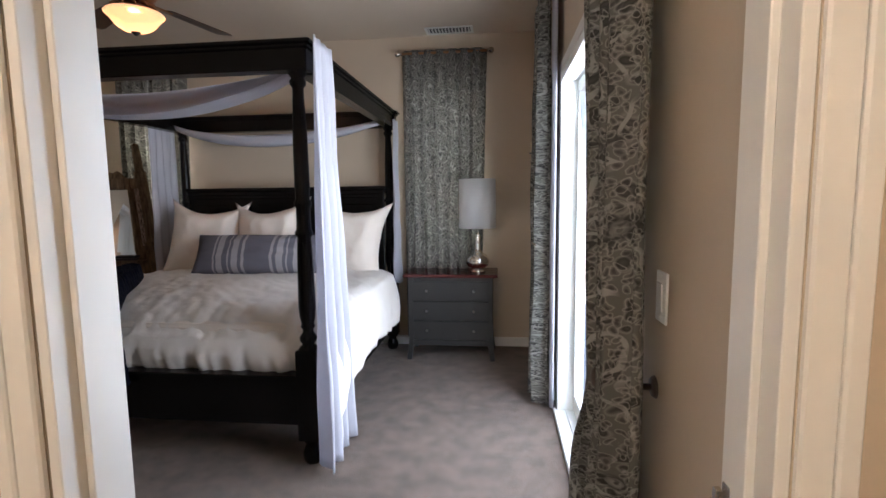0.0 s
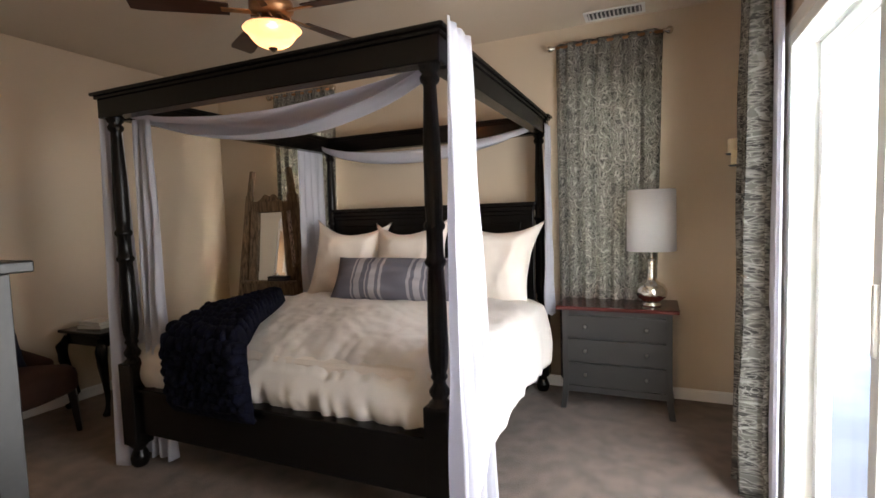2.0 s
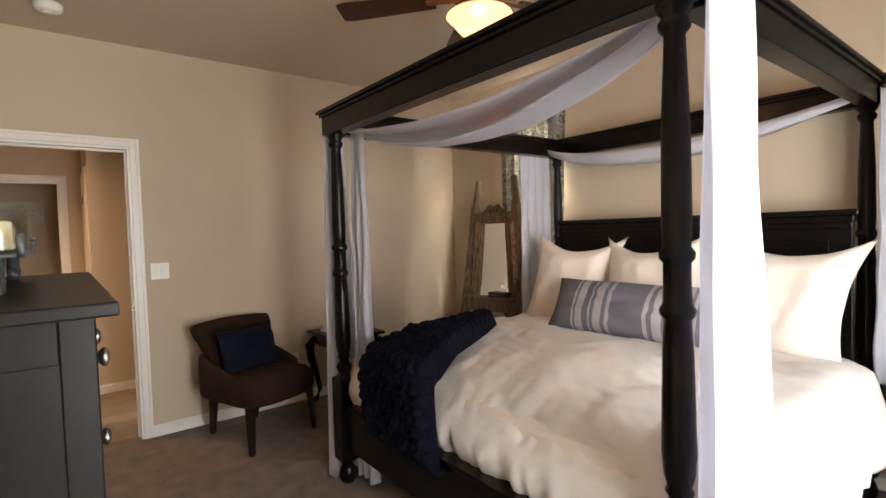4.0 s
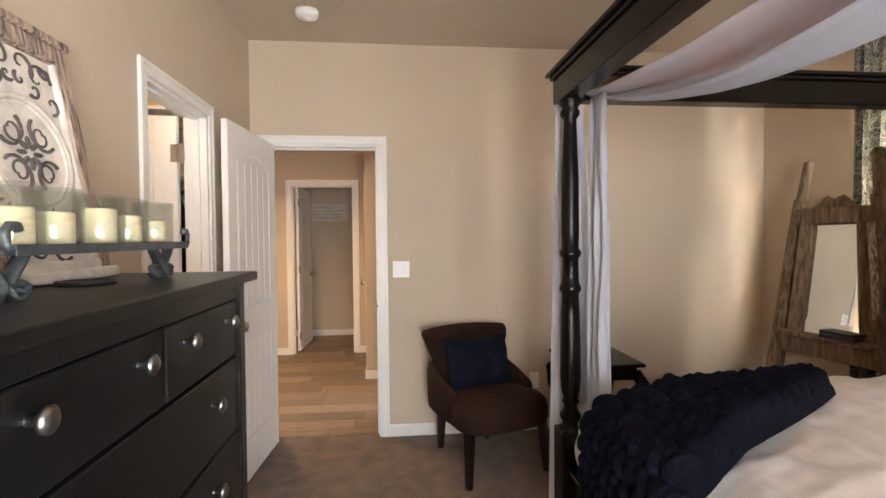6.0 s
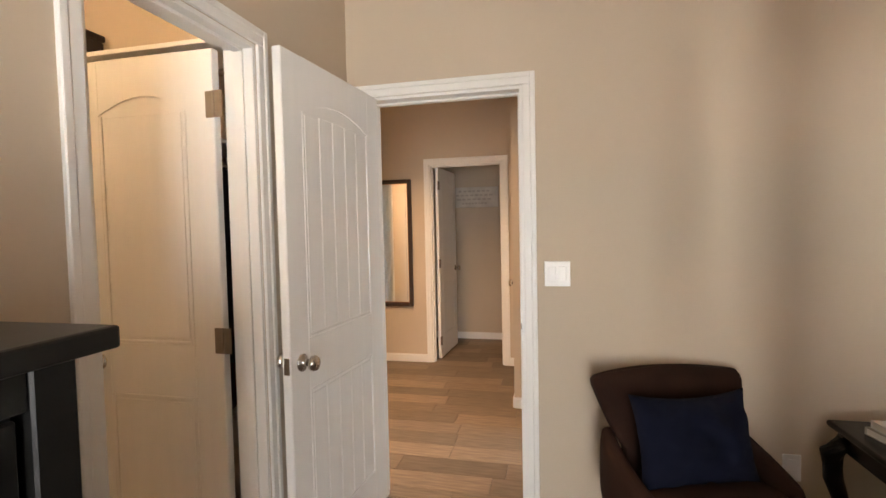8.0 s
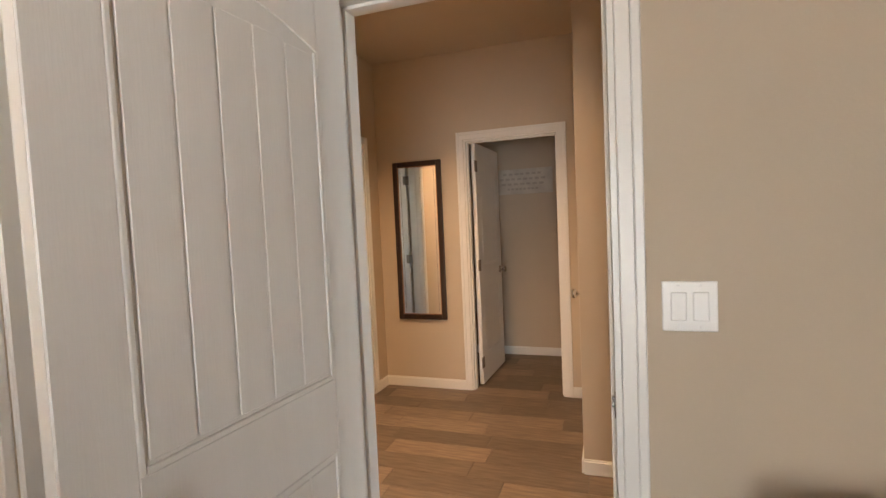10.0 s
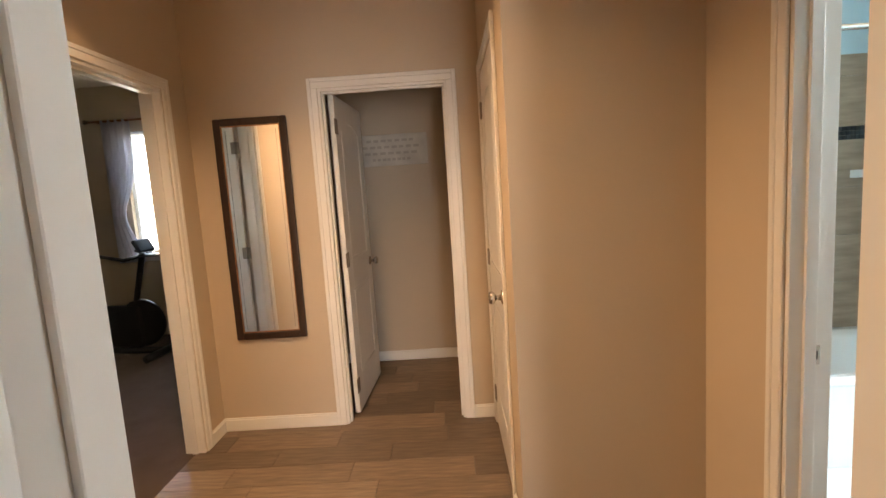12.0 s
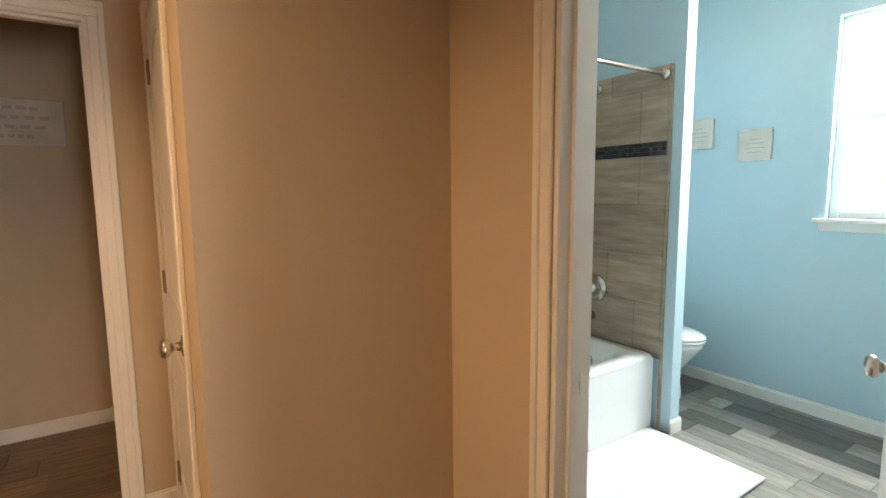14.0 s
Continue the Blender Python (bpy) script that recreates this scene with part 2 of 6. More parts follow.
def damask(name, base, dark, pale, through):
    """Woven paisley drape: pale scroll lines and dark petals on a taupe ground."""
    m = cloth(name, base, through, 700, 0.05, 0.1)
    n, l = m.node_tree.nodes, m.node_tree.links
    tc = n.new("ShaderNodeTexCoord")

    def swirl(scale, amount):
        nz = n.new("ShaderNodeTexNoise")
        nz.inputs["Scale"].default_value, nz.inputs["Detail"].default_value = scale, 1.0
        l.new(tc.outputs["UV"], nz.inputs["Vector"])
        ad = n.new("ShaderNodeVectorMath")
        ad.operation = "MULTIPLY_ADD"
        ad.inputs[1].default_value = (amount, amount, amount)
        l.new(nz.outputs["Color"], ad.inputs[0])
        l.new(tc.outputs["UV"], ad.inputs[2])
        return ad.outputs[0]

    def cells(scale, vector):
        vo = n.new("ShaderNodeTexVoronoi")
        vo.voronoi_dimensions = "2D"
        vo.inputs["Scale"].default_value = scale
        l.new(vector, vo.inputs["Vector"])
        return vo

    def ramp(value, stops):
        cr = n.new("ShaderNodeValToRGB")
        e = cr.color_ramp.elements
        e[0].position, e[0].color = stops[0][0], (stops[0][1],) * 3 + (1,)
        e[1].position, e[1].color = stops[-1][0], (stops[-1][1],) * 3 + (1,)
        for p, v in stops[1:-1]:
            x = e.new(p)
            x.color = (v, v, v, 1)
        l.new(value, cr.inputs[0])
        return cr.outputs[0]

    def sine(value, freq):
        mu = n.new("ShaderNodeMath")
        mu.operation = "MULTIPLY"
        mu.inputs[1].default_value = freq
        l.new(value, mu.inputs[0])
        sn = n.new("ShaderNodeMath")
        sn.operation = "SINE"
        l.new(mu.outputs[0], sn.inputs[0])
        return sn.outputs[0]

    def blend(fac, a, b):
        mx = n.new("ShaderNodeMix")
        mx.data_type = "RGBA"
        l.new(fac, mx.inputs[0])
        for slot, v in ((6, a), (7, b)):
            if isinstance(v, tuple):
                mx.inputs[slot].default_value = (*v, 1)
            else:
                l.new(v, mx.inputs[slot])
        return mx.outputs[2]

    big = cells(6.0, swirl(6.5, 0.19))
    small = cells(21.0, swirl(15.0, 0.075))
    nm = n.new("ShaderNodeTexNoise")
    nm.inputs["Scale"].default_value, nm.inputs["Detail"].default_value = 13.0, 1.0
    l.new(tc.outputs["UV"], nm.inputs["Vector"])
    broken = n.new("ShaderNodeMath")
    broken.operation = "MULTIPLY"
    l.new(ramp(sine(big.outputs["Distance"], 27.0), [(0.60, 0.0), (0.80, 0.9)]), broken.inputs[0])
    l.new(ramp(nm.outputs["Fac"], [(0.42, 0.0), (0.58, 1.0)]), broken.inputs[1])
    scrolls = broken.outputs[0]
    petals = ramp(small.outputs["Distance"], [(0.0, 0.55), (0.20, 0.85), (0.27, 0.0)])
    rims = ramp(small.outputs["Distance"], [(0.27, 0.0), (0.33, 0.8), (0.42, 0.0)])
    col = blend(petals, base, dark)
    col = blend(rims, col, tuple(0.5 * (p + q) for p, q in zip(pale, base)))
    col = blend(scrolls, col, pale)
    fine = cells(50.0, swirl(28.0, 0.04))
    col = blend(ramp(fine.outputs["Distance"], [(0.30, 0.0), (0.40, 0.75), (0.48, 0.0)]), col, pale)
    col = blend(ramp(fine.outputs["Distance"], [(0.0, 0.7), (0.16, 0.5), (0.22, 0.0)]), col, dark)
    inner = ramp(big.outputs["Distance"], [(0.0, 0.0), (0.10, 0.7), (0.16, 0.0)])
    col = blend(inner, col, dark)
    l.new(col, bsdf(m).inputs["Base Color"])
    for nd in n:
        if nd.type == "BSDF_TRANSLUCENT":
            l.new(col, nd.inputs[0])
    bsdf(m).inputs["Roughness"].default_value = 0.6
    return m


DRAPE = damask("drape_damask", (0.172, 0.165, 0.145), (0.040, 0.038, 0.036), (0.43, 0.415, 0.37), 0.32)


def stripes():
    m = mat("striped_bolster", (0.17, 0.16, 0.19), 0.9, 0.05, 6, 0.3, 400, spec=0.15)
    n, l = m.node_tree.nodes, m.node_tree.links
    tc = n.new("ShaderNodeTexCoord")
    sp = n.new("ShaderNodeSeparateXYZ")
    l.new(tc.outputs["Object"], sp.inputs[0])
    ab = n.new("ShaderNodeMath")
    ab.operation = "ABSOLUTE"
    l.new(sp.outputs["X"], ab.inputs[0])
    cr = n.new("ShaderNodeValToRGB")
    cr.color_ramp.interpolation = "CONSTANT"
    e = cr.color_ramp.elements
    dark, pale = (0.15, 0.145, 0.17, 1), (0.36, 0.34, 0.35, 1)
    e[0].position, e[0].color = 0.0, dark
    e[1].position, e[1].color = 0.10, pale
    for p, c in ((0.125, dark), (0.15, pale), (0.20, dark), (0.225, pale), (0.235, dark), (0.28, pale), (0.33, dark), (0.345, pale), (0.36, dark)):
        x = e.new(p)
        x.color = c
    l.new(ab.outputs[0], cr.inputs[0])
    l.new(cr.outputs[0], bsdf(m).inputs["Base Color"])
    return m


STRIPE = stripes()

# ---- building helpers ----


def box(x0, x1, y0, y1, z0, z1, bev=0.0, seg=2, bm=None):
    """A box, added to bm or on its own, with rounded edges."""
    one = bmesh.new()
    bmesh.ops.create_cube(one, size=1)
    bmesh.ops.transform(one, matrix=Matrix.LocRotScale(((x0 + x1) / 2, (y0 + y1) / 2, (z0 + z1) / 2), None, (abs(x1 - x0), abs(y1 - y0), abs(z1 - z0))), verts=one.verts)
    if bev:
        bmesh.ops.bevel(one, geom=one.edges[:], offset=bev, segments=seg, affect="EDGES", profile=0.5)
    if bm is None:
        return one
    return join(bm, one)


def join(bm, other, m=None):
    """Moves other into bm."""
    me = bpy.data.meshes.new("tmp")
    if m is not None:
        bmesh.ops.transform(other, matrix=m, verts=other.verts)
    other.to_mesh(me)
    other.free()
    bm.from_mesh(me)
    bpy.data.meshes.remove(me)
    return bm


def moved(bm, m):
    bmesh.ops.transform(bm, matrix=m, verts=bm.verts)
    return bm


def lathe(profile, seg=24):
    """A turned shape from (radius, height) pairs."""
    bm = bmesh.new()
    rings = []
    for r, z in profile:
        if r < 1e-5:
            rings.append([bm.verts.new((0, 0, z))])
        else:
            rings.append([bm.verts.new((r * math.cos(2 * math.pi * k / seg), r * math.sin(2 * math.pi * k / seg), z)) for k in range(seg)])
    for a, b in zip(rings, rings[1:]):
        for k in range(seg):
            j = (k + 1) % seg
            if len(a) == 1 and len(b) > 1:
                bm.faces.new((a[0], b[k], b[j]))
            elif len(b) == 1 and len(a) > 1:
                bm.faces.new((a[k], b[0], a[j]))
            elif len(a) > 1:
                bm.faces.new((a[k], a[j], b[j], b[k]))
    bmesh.ops.recalc_face_normals(bm, faces=bm.faces)
    return bm


def tube(points, r, seg=8):
    """A round bar along points; r may be a list."""
    bm = bmesh.new()
    pts = [Vector(p) for p in points]
    rs = r if isinstance(r, (list, tuple)) else [r] * len(pts)
    rings, up = [], Vector((0.13, 0.31, 0.94))
    for k, p in enumerate(pts):
        d = (pts[min(k + 1, len(pts) - 1)] - pts[max(k - 1, 0)]).normalized()
        a = d.cross(up)
        a = a.normalized() if a.length > 1e-4 else Vector((1, 0, 0))
        b = d.cross(a).normalized()
        rings.append([bm.verts.new(p + rs[k] * (math.cos(2 * math.pi * s / seg) * a + math.sin(2 * math.pi * s / seg) * b)) for s in range(seg)])
    for q, w in zip(rings, rings[1:]):
        for s in range(seg):
            bm.faces.new((q[s], q[(s + 1) % seg], w[(s + 1) % seg], w[s]))
    bm.faces.new(rings[0])
    bm.faces.new(list(reversed(rings[-1])))
    bmesh.ops.recalc_face_normals(bm, faces=bm.faces)
    return bm


def sheet(nu, nv, f, uv=(1.0, 1.0)):
    """A grid over u, v in 0..1 placed by f(u, v); uv gives the cloth's size for its weave."""
    bm = bmesh.new()
    lay = bm.loops.layers.uv.new("UVMap")
    g = [[bm.verts.new(f(i / nu, j / nv)) for j in range(nv + 1)] for i in range(nu + 1)]
    for i in range(nu):
        for j in range(nv):
            fc = bm.faces.new((g[i][j], g[i + 1][j], g[i + 1][j + 1], g[i][j + 1]))
            fc.smooth = True
            for lp, (a, b) in zip(fc.loops, ((i, j), (i + 1, j), (i + 1, j + 1), (i, j + 1))):
                lp[lay].uv = (a / nu * uv[0], b / nv * uv[1])
    return bm


def part(name, bm, material, parent=None, label="", smooth=False, thick=0.0):
    """One mesh object, under a thing or a part when parent is given."""
    me = bpy.data.meshes.new(name)
    if smooth:
        for fc in bm.faces:
            fc.smooth = True
    bm.to_mesh(me)
    bm.free()
    me.materials.append(material)
    ob = new(name, me)
    if parent is not None:
        ob.parent = parent
    if thick:
        s = ob.modifiers.new("thick", "SOLIDIFY")
        s.thickness, s.offset = thick, 0.0
    if label:
        ob["label"] = label
    return ob


def thing(name, label, category, m=None, group="", kind=""):
    ob = new(name)
    ob.empty_display_size = 0.1
    ob.matrix_world = m or Matrix.Identity(4)
    return tagged(ob, label, category, group, kind)


def alone(name, bm, material, label, category="", kind="structure", smooth=False, thick=0.0):
    return tagged(part(name, bm, material, None, "", smooth, thick), label, category, "", kind)


def fbm(x, y, z, s):
    return noise.fractal(Vector((x * s, y * s, z * s)), 1.0, 2.0, 3)

# ---- the setting ----
CEILING = 2.74
JX = 0.563  # right jamb of the first doorway
WX, EX, SY, NY = -4.08, 0.63, 1.06, 4.80  # inner faces of the bedroom
HX, LX, LY, BY = -6.665, -5.525, 1.737, 2.44  # hall: far wall, stub wall, linen wall, bath wall


def wall(name, axis, p0, p1, a0, a1, openings=(), top=CEILING, material=None, label="warm beige painted plaster wall"):
    """A wall between p0 and p1 across axis, from a0 to a1 along the other, with openings (b0, b1, z0, z1)."""
    bm = bmesh.new()

    def piece(b0, b1, z0, z1):
        if b1 - b0 > 1e-4 and z1 - z0 > 1e-4:
            if axis == "x":
                box(p0, p1, b0, b1, z0, z1, bm=bm)
            else:
                box(b0, b1, p0, p1, z0, z1, bm=bm)

    at = a0
    for b0, b1, z0, z1 in sorted(openings):
        piece(at, b0, 0, top)
        piece(b0, b1, 0, z0)
        piece(b0, b1, z1, top)
        at = b1
    piece(at, a1, 0, top)
    return alone(name, bm, material or WALL, label, "wall")


DOOR_H = 2.045
wall("wall_north", "y", NY, NY + 0.15, WX, EX + 0.15, [(-0.50, 0.06, 0.75, 2.30), (-3.23, -2.74, 0.75, 2.30)])
wall("wall_east", "x", EX, EX + 0.15, 1.06, NY, [(1.80, 3.45, 0.0, 2.06)])
wall("wall_south", "y", 0.945, SY, WX, EX + 0.15, [(-3.312, -2.664, 0, DOOR_H), (-0.292, JX, 0, DOOR_H)])
wall("wall_west", "x", WX - 0.138, WX, 0.945, NY, [(1.165, 1.920, 0, DOOR_H)])
# hall
wall("wall_hall_far", "x", HX - 0.115, HX, -0.085, LY, [(0.80, 1.545, 0, DOOR_H)])
wall("wall_hall_south", "y", -0.085, 0.03, HX, WX - 0.138, [(-6.42, -5.66, 0, DOOR_H)])
wall("wall_hall_east", "x", WX - 0.138, WX - 0.004, -0.085, 0.945)
wall("wall_linen", "y", LY, LY + 0.115, HX - 0.115, LX, [(-6.575, -5.815, 0, DOOR_H)])
wall("wall_stub", "x", LX - 0.115, LX, LY + 0.115, BY)
wall("wall_bath_south", "y", BY, BY + 0.115, -6.78, WX - 0.138, [(-5.105, -4.33, 0, DOOR_H)])
# linen cupboard back, bedroom closet, study and store behind the openings
wall("wall_closet_west", "x", -3.75, -3.65, -1.2, 0.945)
wall("wall_closet_east", "x", -1.6, -1.5, -1.2, 0.945)
wall("wall_closet_south", "y", -1.3, -1.2, -3.75, -1.5)
wall("wall_store_far", "x", -7.92, -7.80, 0.2, 2.4)
wall("wall_store_south", "y", 0.2, 0.3, -7.80, HX - 0.115)
wall("wall_store_north", "y", 1.86, 1.98, -7.80, HX - 0.115)
wall("wall_study_west", "x", -9.25, -9.1, -3.2, 0.2, [(-1.95, -1.15, 0.92, 2.26)])
wall("wall_study_south", "y", -3.3, -3.2, -9.25, -4.2)
wall("wall_study_east", "x", -4.3, -4.2, -3.2, -0.085)
wall("wall_study_north", "y", -0.081, 0.034, -9.25, HX - 0.115)
# passage behind the first doorway
wall("wall_passage_west", "x", -0.72, -0.60, -1.6, 0.945)
wall("wall_passage_east", "x", 1.15, 1.27, -1.6, 1.06)
wall("wall_passage_back", "y", -1.72, -1.6, -0.72, 1.27)
# bathroom: blue paint over its walls
BN = 5.03
wall("wall_bath_north", "y", BN, BN + 0.15, -6.80, WX - 0.138, [(-5.47, -4.62, 1.195, 2.32)], material=BLUE, label="light blue painted bathroom wall")
wall("wall_bath_west", "x", -6.80, -6.66, BY + 0.115, BN, material=BLUE, label="light blue painted bathroom wall")
wall("wall_bath_east", "x", WX - 0.145, WX - 0.139, BY + 0.12, BN, material=BLUE, label="light blue painted bathroom wall")
wall("wall_bath_inner", "y", BY + 0.116, BY + 0.122, -6.66, WX - 0.145, [(-5.105, -4.33, 0, DOOR_H)], material=BLUE, label="light blue painted bathroom wall")
wall("wall_bath_wing", "y", 4.098, 4.180, -6.66, -5.80, material=BLUE, label="light blue partition wall beside the bathtub")

alone("ceiling", box(WX - 0.138, EX + 0.15, SY - 0.12, NY + 0.15, CEILING, CEILING + 0.1), CEIL, "plain painted bedroom ceiling", "ceiling")
alone("ceiling_hall", box(-9.3, WX - 0.139, -3.4, BY + 0.116, CEILING + 0.001, CEILING + 0.1), CEIL, "plain painted hall ceiling", "ceiling")
alone("ceiling_bath", box(-6.8, WX - 0.139, BY + 0.117, BN + 0.15, CEILING - 0.004, CEILING + 0.1), CEIL, "plain white bathroom ceiling", "ceiling")
alone("ceiling_closet", box(-4.194, 1.3, -1.8, SY - 0.121, CEILING + 0.002, CEILING + 0.1), CEIL, "plain painted closet ceiling", "ceiling")
alone("floor", box(WX + 0.0, EX + 0.15, SY - 0.115, NY + 0.15, -0.1, 0.0), CARPET, "taupe cut-pile bedroom carpet", "carpet")
alone("floor_threshold", box(WX - 0.075, WX, 1.165, 1.920, -0.1, 0.0), CARPET, "taupe carpet in the doorway", "carpet")
alone("floor_closet", box(-3.75, 1.3, -1.8, SY - 0.115, -0.1, -0.0005), CARPET, "taupe carpet of closet and passage", "carpet")
alone("floor_study", box(-9.3, -4.2, -3.4, -0.028, -0.1, -0.001), mat("study_carpet", (0.10, 0.07, 0.055), 0.95, 0.15, 5, 0.6, 300), "brown carpet of the study", "carpet")

# trim
CAS = 0.057


def casing(name, axis, face, out, a0, a1, h=DOOR_H, label="white painted door casing"):
    """Moulded casing round an opening on one face; out is +1 or -1."""
    bm = bmesh.new()

    def strip(b0, b1, z0, z1, d):
        lo, hi = sorted((face, face + out * d))
        if axis == "x":
            box(lo, hi, b0, b1, z0, z1, 0.003, 1, bm)
        else:
            box(b0, b1, lo, hi, z0, z1, 0.003, 1, bm)

    for b0, b1 in ((a0 - CAS, a0), (a1, a1 + CAS)):
        strip(*((b0 + 0.022, b1) if b0 < a0 else (b0, b1 - 0.022)), 0, h, 0.012)
        strip(*((b0, b0 + 0.022) if b0 < a0 else (b1 - 0.022, b1)), 0.0, h + CAS, 0.0155)
    strip(a0 - CAS + 0.022, a1 + CAS - 0.022, h, h + CAS - 0.022, 0.012)
    strip(a0 - CAS + 0.022, a1 + CAS - 0.022, h + CAS - 0.022, h + CAS, 0.0155)
    return alone(name, bm, WHITE, label, "door casing")


def jamb(name, axis, p0, p1, a0, a1, h=DOOR_H, stop=0.5):
    """Lining of an opening through a wall, with its stop strip at a part of the depth."""
    bm = bmesh.new()
    t = 0.016
    s0, s1 = p0 + (p1 - p0) * stop - 0.017, p0 + (p1 - p0) * stop + 0.017

    def bar(q0, q1, b0, b1, z0, z1):
        if axis == "x":
            box(q0, q1, b0, b1, z0, z1, 0.0015, 1, bm)
        else:
            box(b0, b1, q0, q1, z0, z1, 0.0015, 1, bm)

    e = 0.0
    bar(p0 - e, p1 + e, a0, a0 + t, 0, h - t)
    bar(p0 - e, p1 + e, a1 - t, a1, 0, h - t)
    bar(p0 - e, p1 + e, a0, a1, h - t, h)
    bar(s0, s1, a0 + t, a0 + t + 0.011, 0, h - t - 0.011)
    bar(s0, s1, a1 - t - 0.011, a1 - t, 0, h - t - 0.011)
    bar(s0, s1, a0 + t, a1 - t, h - t - 0.011, h - t)
    return alone(name, bm, WHITE, "white painted door jamb lining", "door jamb")


casing("trim_bedroom_door", "x", WX, 1, 1.165, 1.920)
casing("trim_bedroom_door_hall", "x", WX - 0.138, -1, 1.165, 1.920)
jamb("trim_bedroom_jamb", "x", WX - 0.138, WX, 1.165, 1.920, stop=0.42)
casing("trim_closet_door", "y", SY, 1, -3.312, -2.664)
jamb("trim_closet_jamb", "y", 0.945, SY, -3.312, -2.664, stop=0.55)
casing("trim_store_door", "x", HX, 1, 0.80, 1.545)
jamb("trim_store_jamb", "x", HX - 0.115, HX, 0.80, 1.545, stop=0.6)
casing("trim_study_door", "y", 0.03, 1, -6.42, -5.66)
jamb("trim_study_jamb", "y", -0.085, 0.03, -6.42, -5.66)
casing("trim_linen_door", "y", LY, -1, -6.575, -5.815)
jamb("trim_linen_jamb", "y", LY, LY + 0.115, -6.575, -5.815, stop=0.55)
casing("trim_bath_door", "y", BY, -1, -5.105, -4.33)
jamb("trim_bath_jamb", "y", BY, BY + 0.122, -5.105, -4.33, stop=0.45)
# first doorway
casing("trim_entry_door", "y", 0.945, -1, -0.292, JX)
jamb("trim_entry_jamb", "y", 0.945, SY, -0.292, JX, stop=0.45)


def baseboard(name, axis, face, out, a0, a1):
    bm = bmesh.new()
    lo, hi = sorted((face, face + out * 0.013))
    l2, h2 = sorted((face, face + out * 0.008))
    if axis == "x":
        box(lo, hi, a0, a1, 0, 0.072, 0.002, 1, bm)
        box(l2, h2, a0, a1, 0.072, 0.083, 0.002, 1, bm)
    else:
        box(a0, a1, lo, hi, 0, 0.072, 0.002, 1, bm)
        box(a0, a1, l2, h2, 0.072, 0.083, 0.002, 1, bm)
    return alone(name, bm, WHITE, "white painted baseboard", "baseboard")


baseboard("baseboard_west", "x", WX, 1, 1.978, NY)
baseboard("baseboard_north", "y", NY, -1, WX + 0.013, EX)
baseboard("baseboard_south", "y", SY, 1, -2.61, -0.262)
baseboard("baseboard_east", "x", EX, -1, 3.62, NY - 0.013)
baseboard("baseboard_hall", "x", HX, 1, 0.03, 0.742)
baseboard("baseboard_hall_north", "x", HX, 1, 1.603, LY)
baseboard("baseboard_hall_south", "y", 0.03, 1, HX + 0.013, -6.479)
baseboard("baseboard_linen", "y", LY, -1, -5.757, LX)
baseboard("baseboard_stub", "x", LX, 1, LY, BY)
baseboard("baseboard_bath_wall", "y", BY, -1, LX + 0.013, -5.163)
baseboard("baseboard_store", "x", -7.80, 1, 0.3, 1.86)
baseboard("baseboard_store_north", "y", 1.86, -1, -7.787, HX - 0.12)
baseboard("baseboard_bath_north", "y", BN, -1, -6.66, WX - 0.145)
baseboard("baseboard_wing", "x", -5.80, 1, 4.085, 4.192)
baseboard("baseboard_wing_back", "y", 4.180, 1, -6.66, -5.80)

# ---- bedroom: canopy bed ----
BX0, BX1, BF, BR = -2.598, -0.695, 2.745, 4.66  # post centres
BTOP = 2.09


def bed_post(bed, x, y, rear=False):
    """Turned post: bun foot, square block, vase turning, tapered shaft with collars."""
    p = part("post", box(-0.055, 0.055, -0.055, 0.055, 0.13, 0.60, 0.008, 2), BLACKW, bed)
    p.location = (x, y, 0)
    foot = lathe([(0, 0), (0.036, 0), (0.047, 0.02), (0.050, 0.05), (0.038, 0.085), (0.030, 0.10), (0.044, 0.115), (0.054, 0.13)], 20)
    part("foot", foot, BLACKW, p, smooth=True)
    prof = [(0.050, 0.60), (0.045, 0.61), (0.030, 0.625), (0.042, 0.645), (0.044, 0.66), (0.028, 0.685), (0.026, 0.70), (0.036, 0.715), (0.030, 0.73), (0.038, 0.76),
            (0.043, 0.82), (0.041, 0.95), (0.038, 1.08), (0.034, 1.165), (0.043, 1.175), (0.045, 1.19), (0.036, 1.205), (0.034, 1.25), (0.034, 1.31), (0.043, 1.321),
            (0.044, 1.336), (0.034, 1.351), (0.037, 1.42), (0.035, 1.65), (0.027, 1.85), (0.026, 1.88), (0.038, 1.895), (0.040, 1.91), (0.030, 1.925), (0.042, 1.94), (0.046, 1.96)]
    part("shaft", lathe(prof, 20), BLACKW, p, smooth=True)
    return p


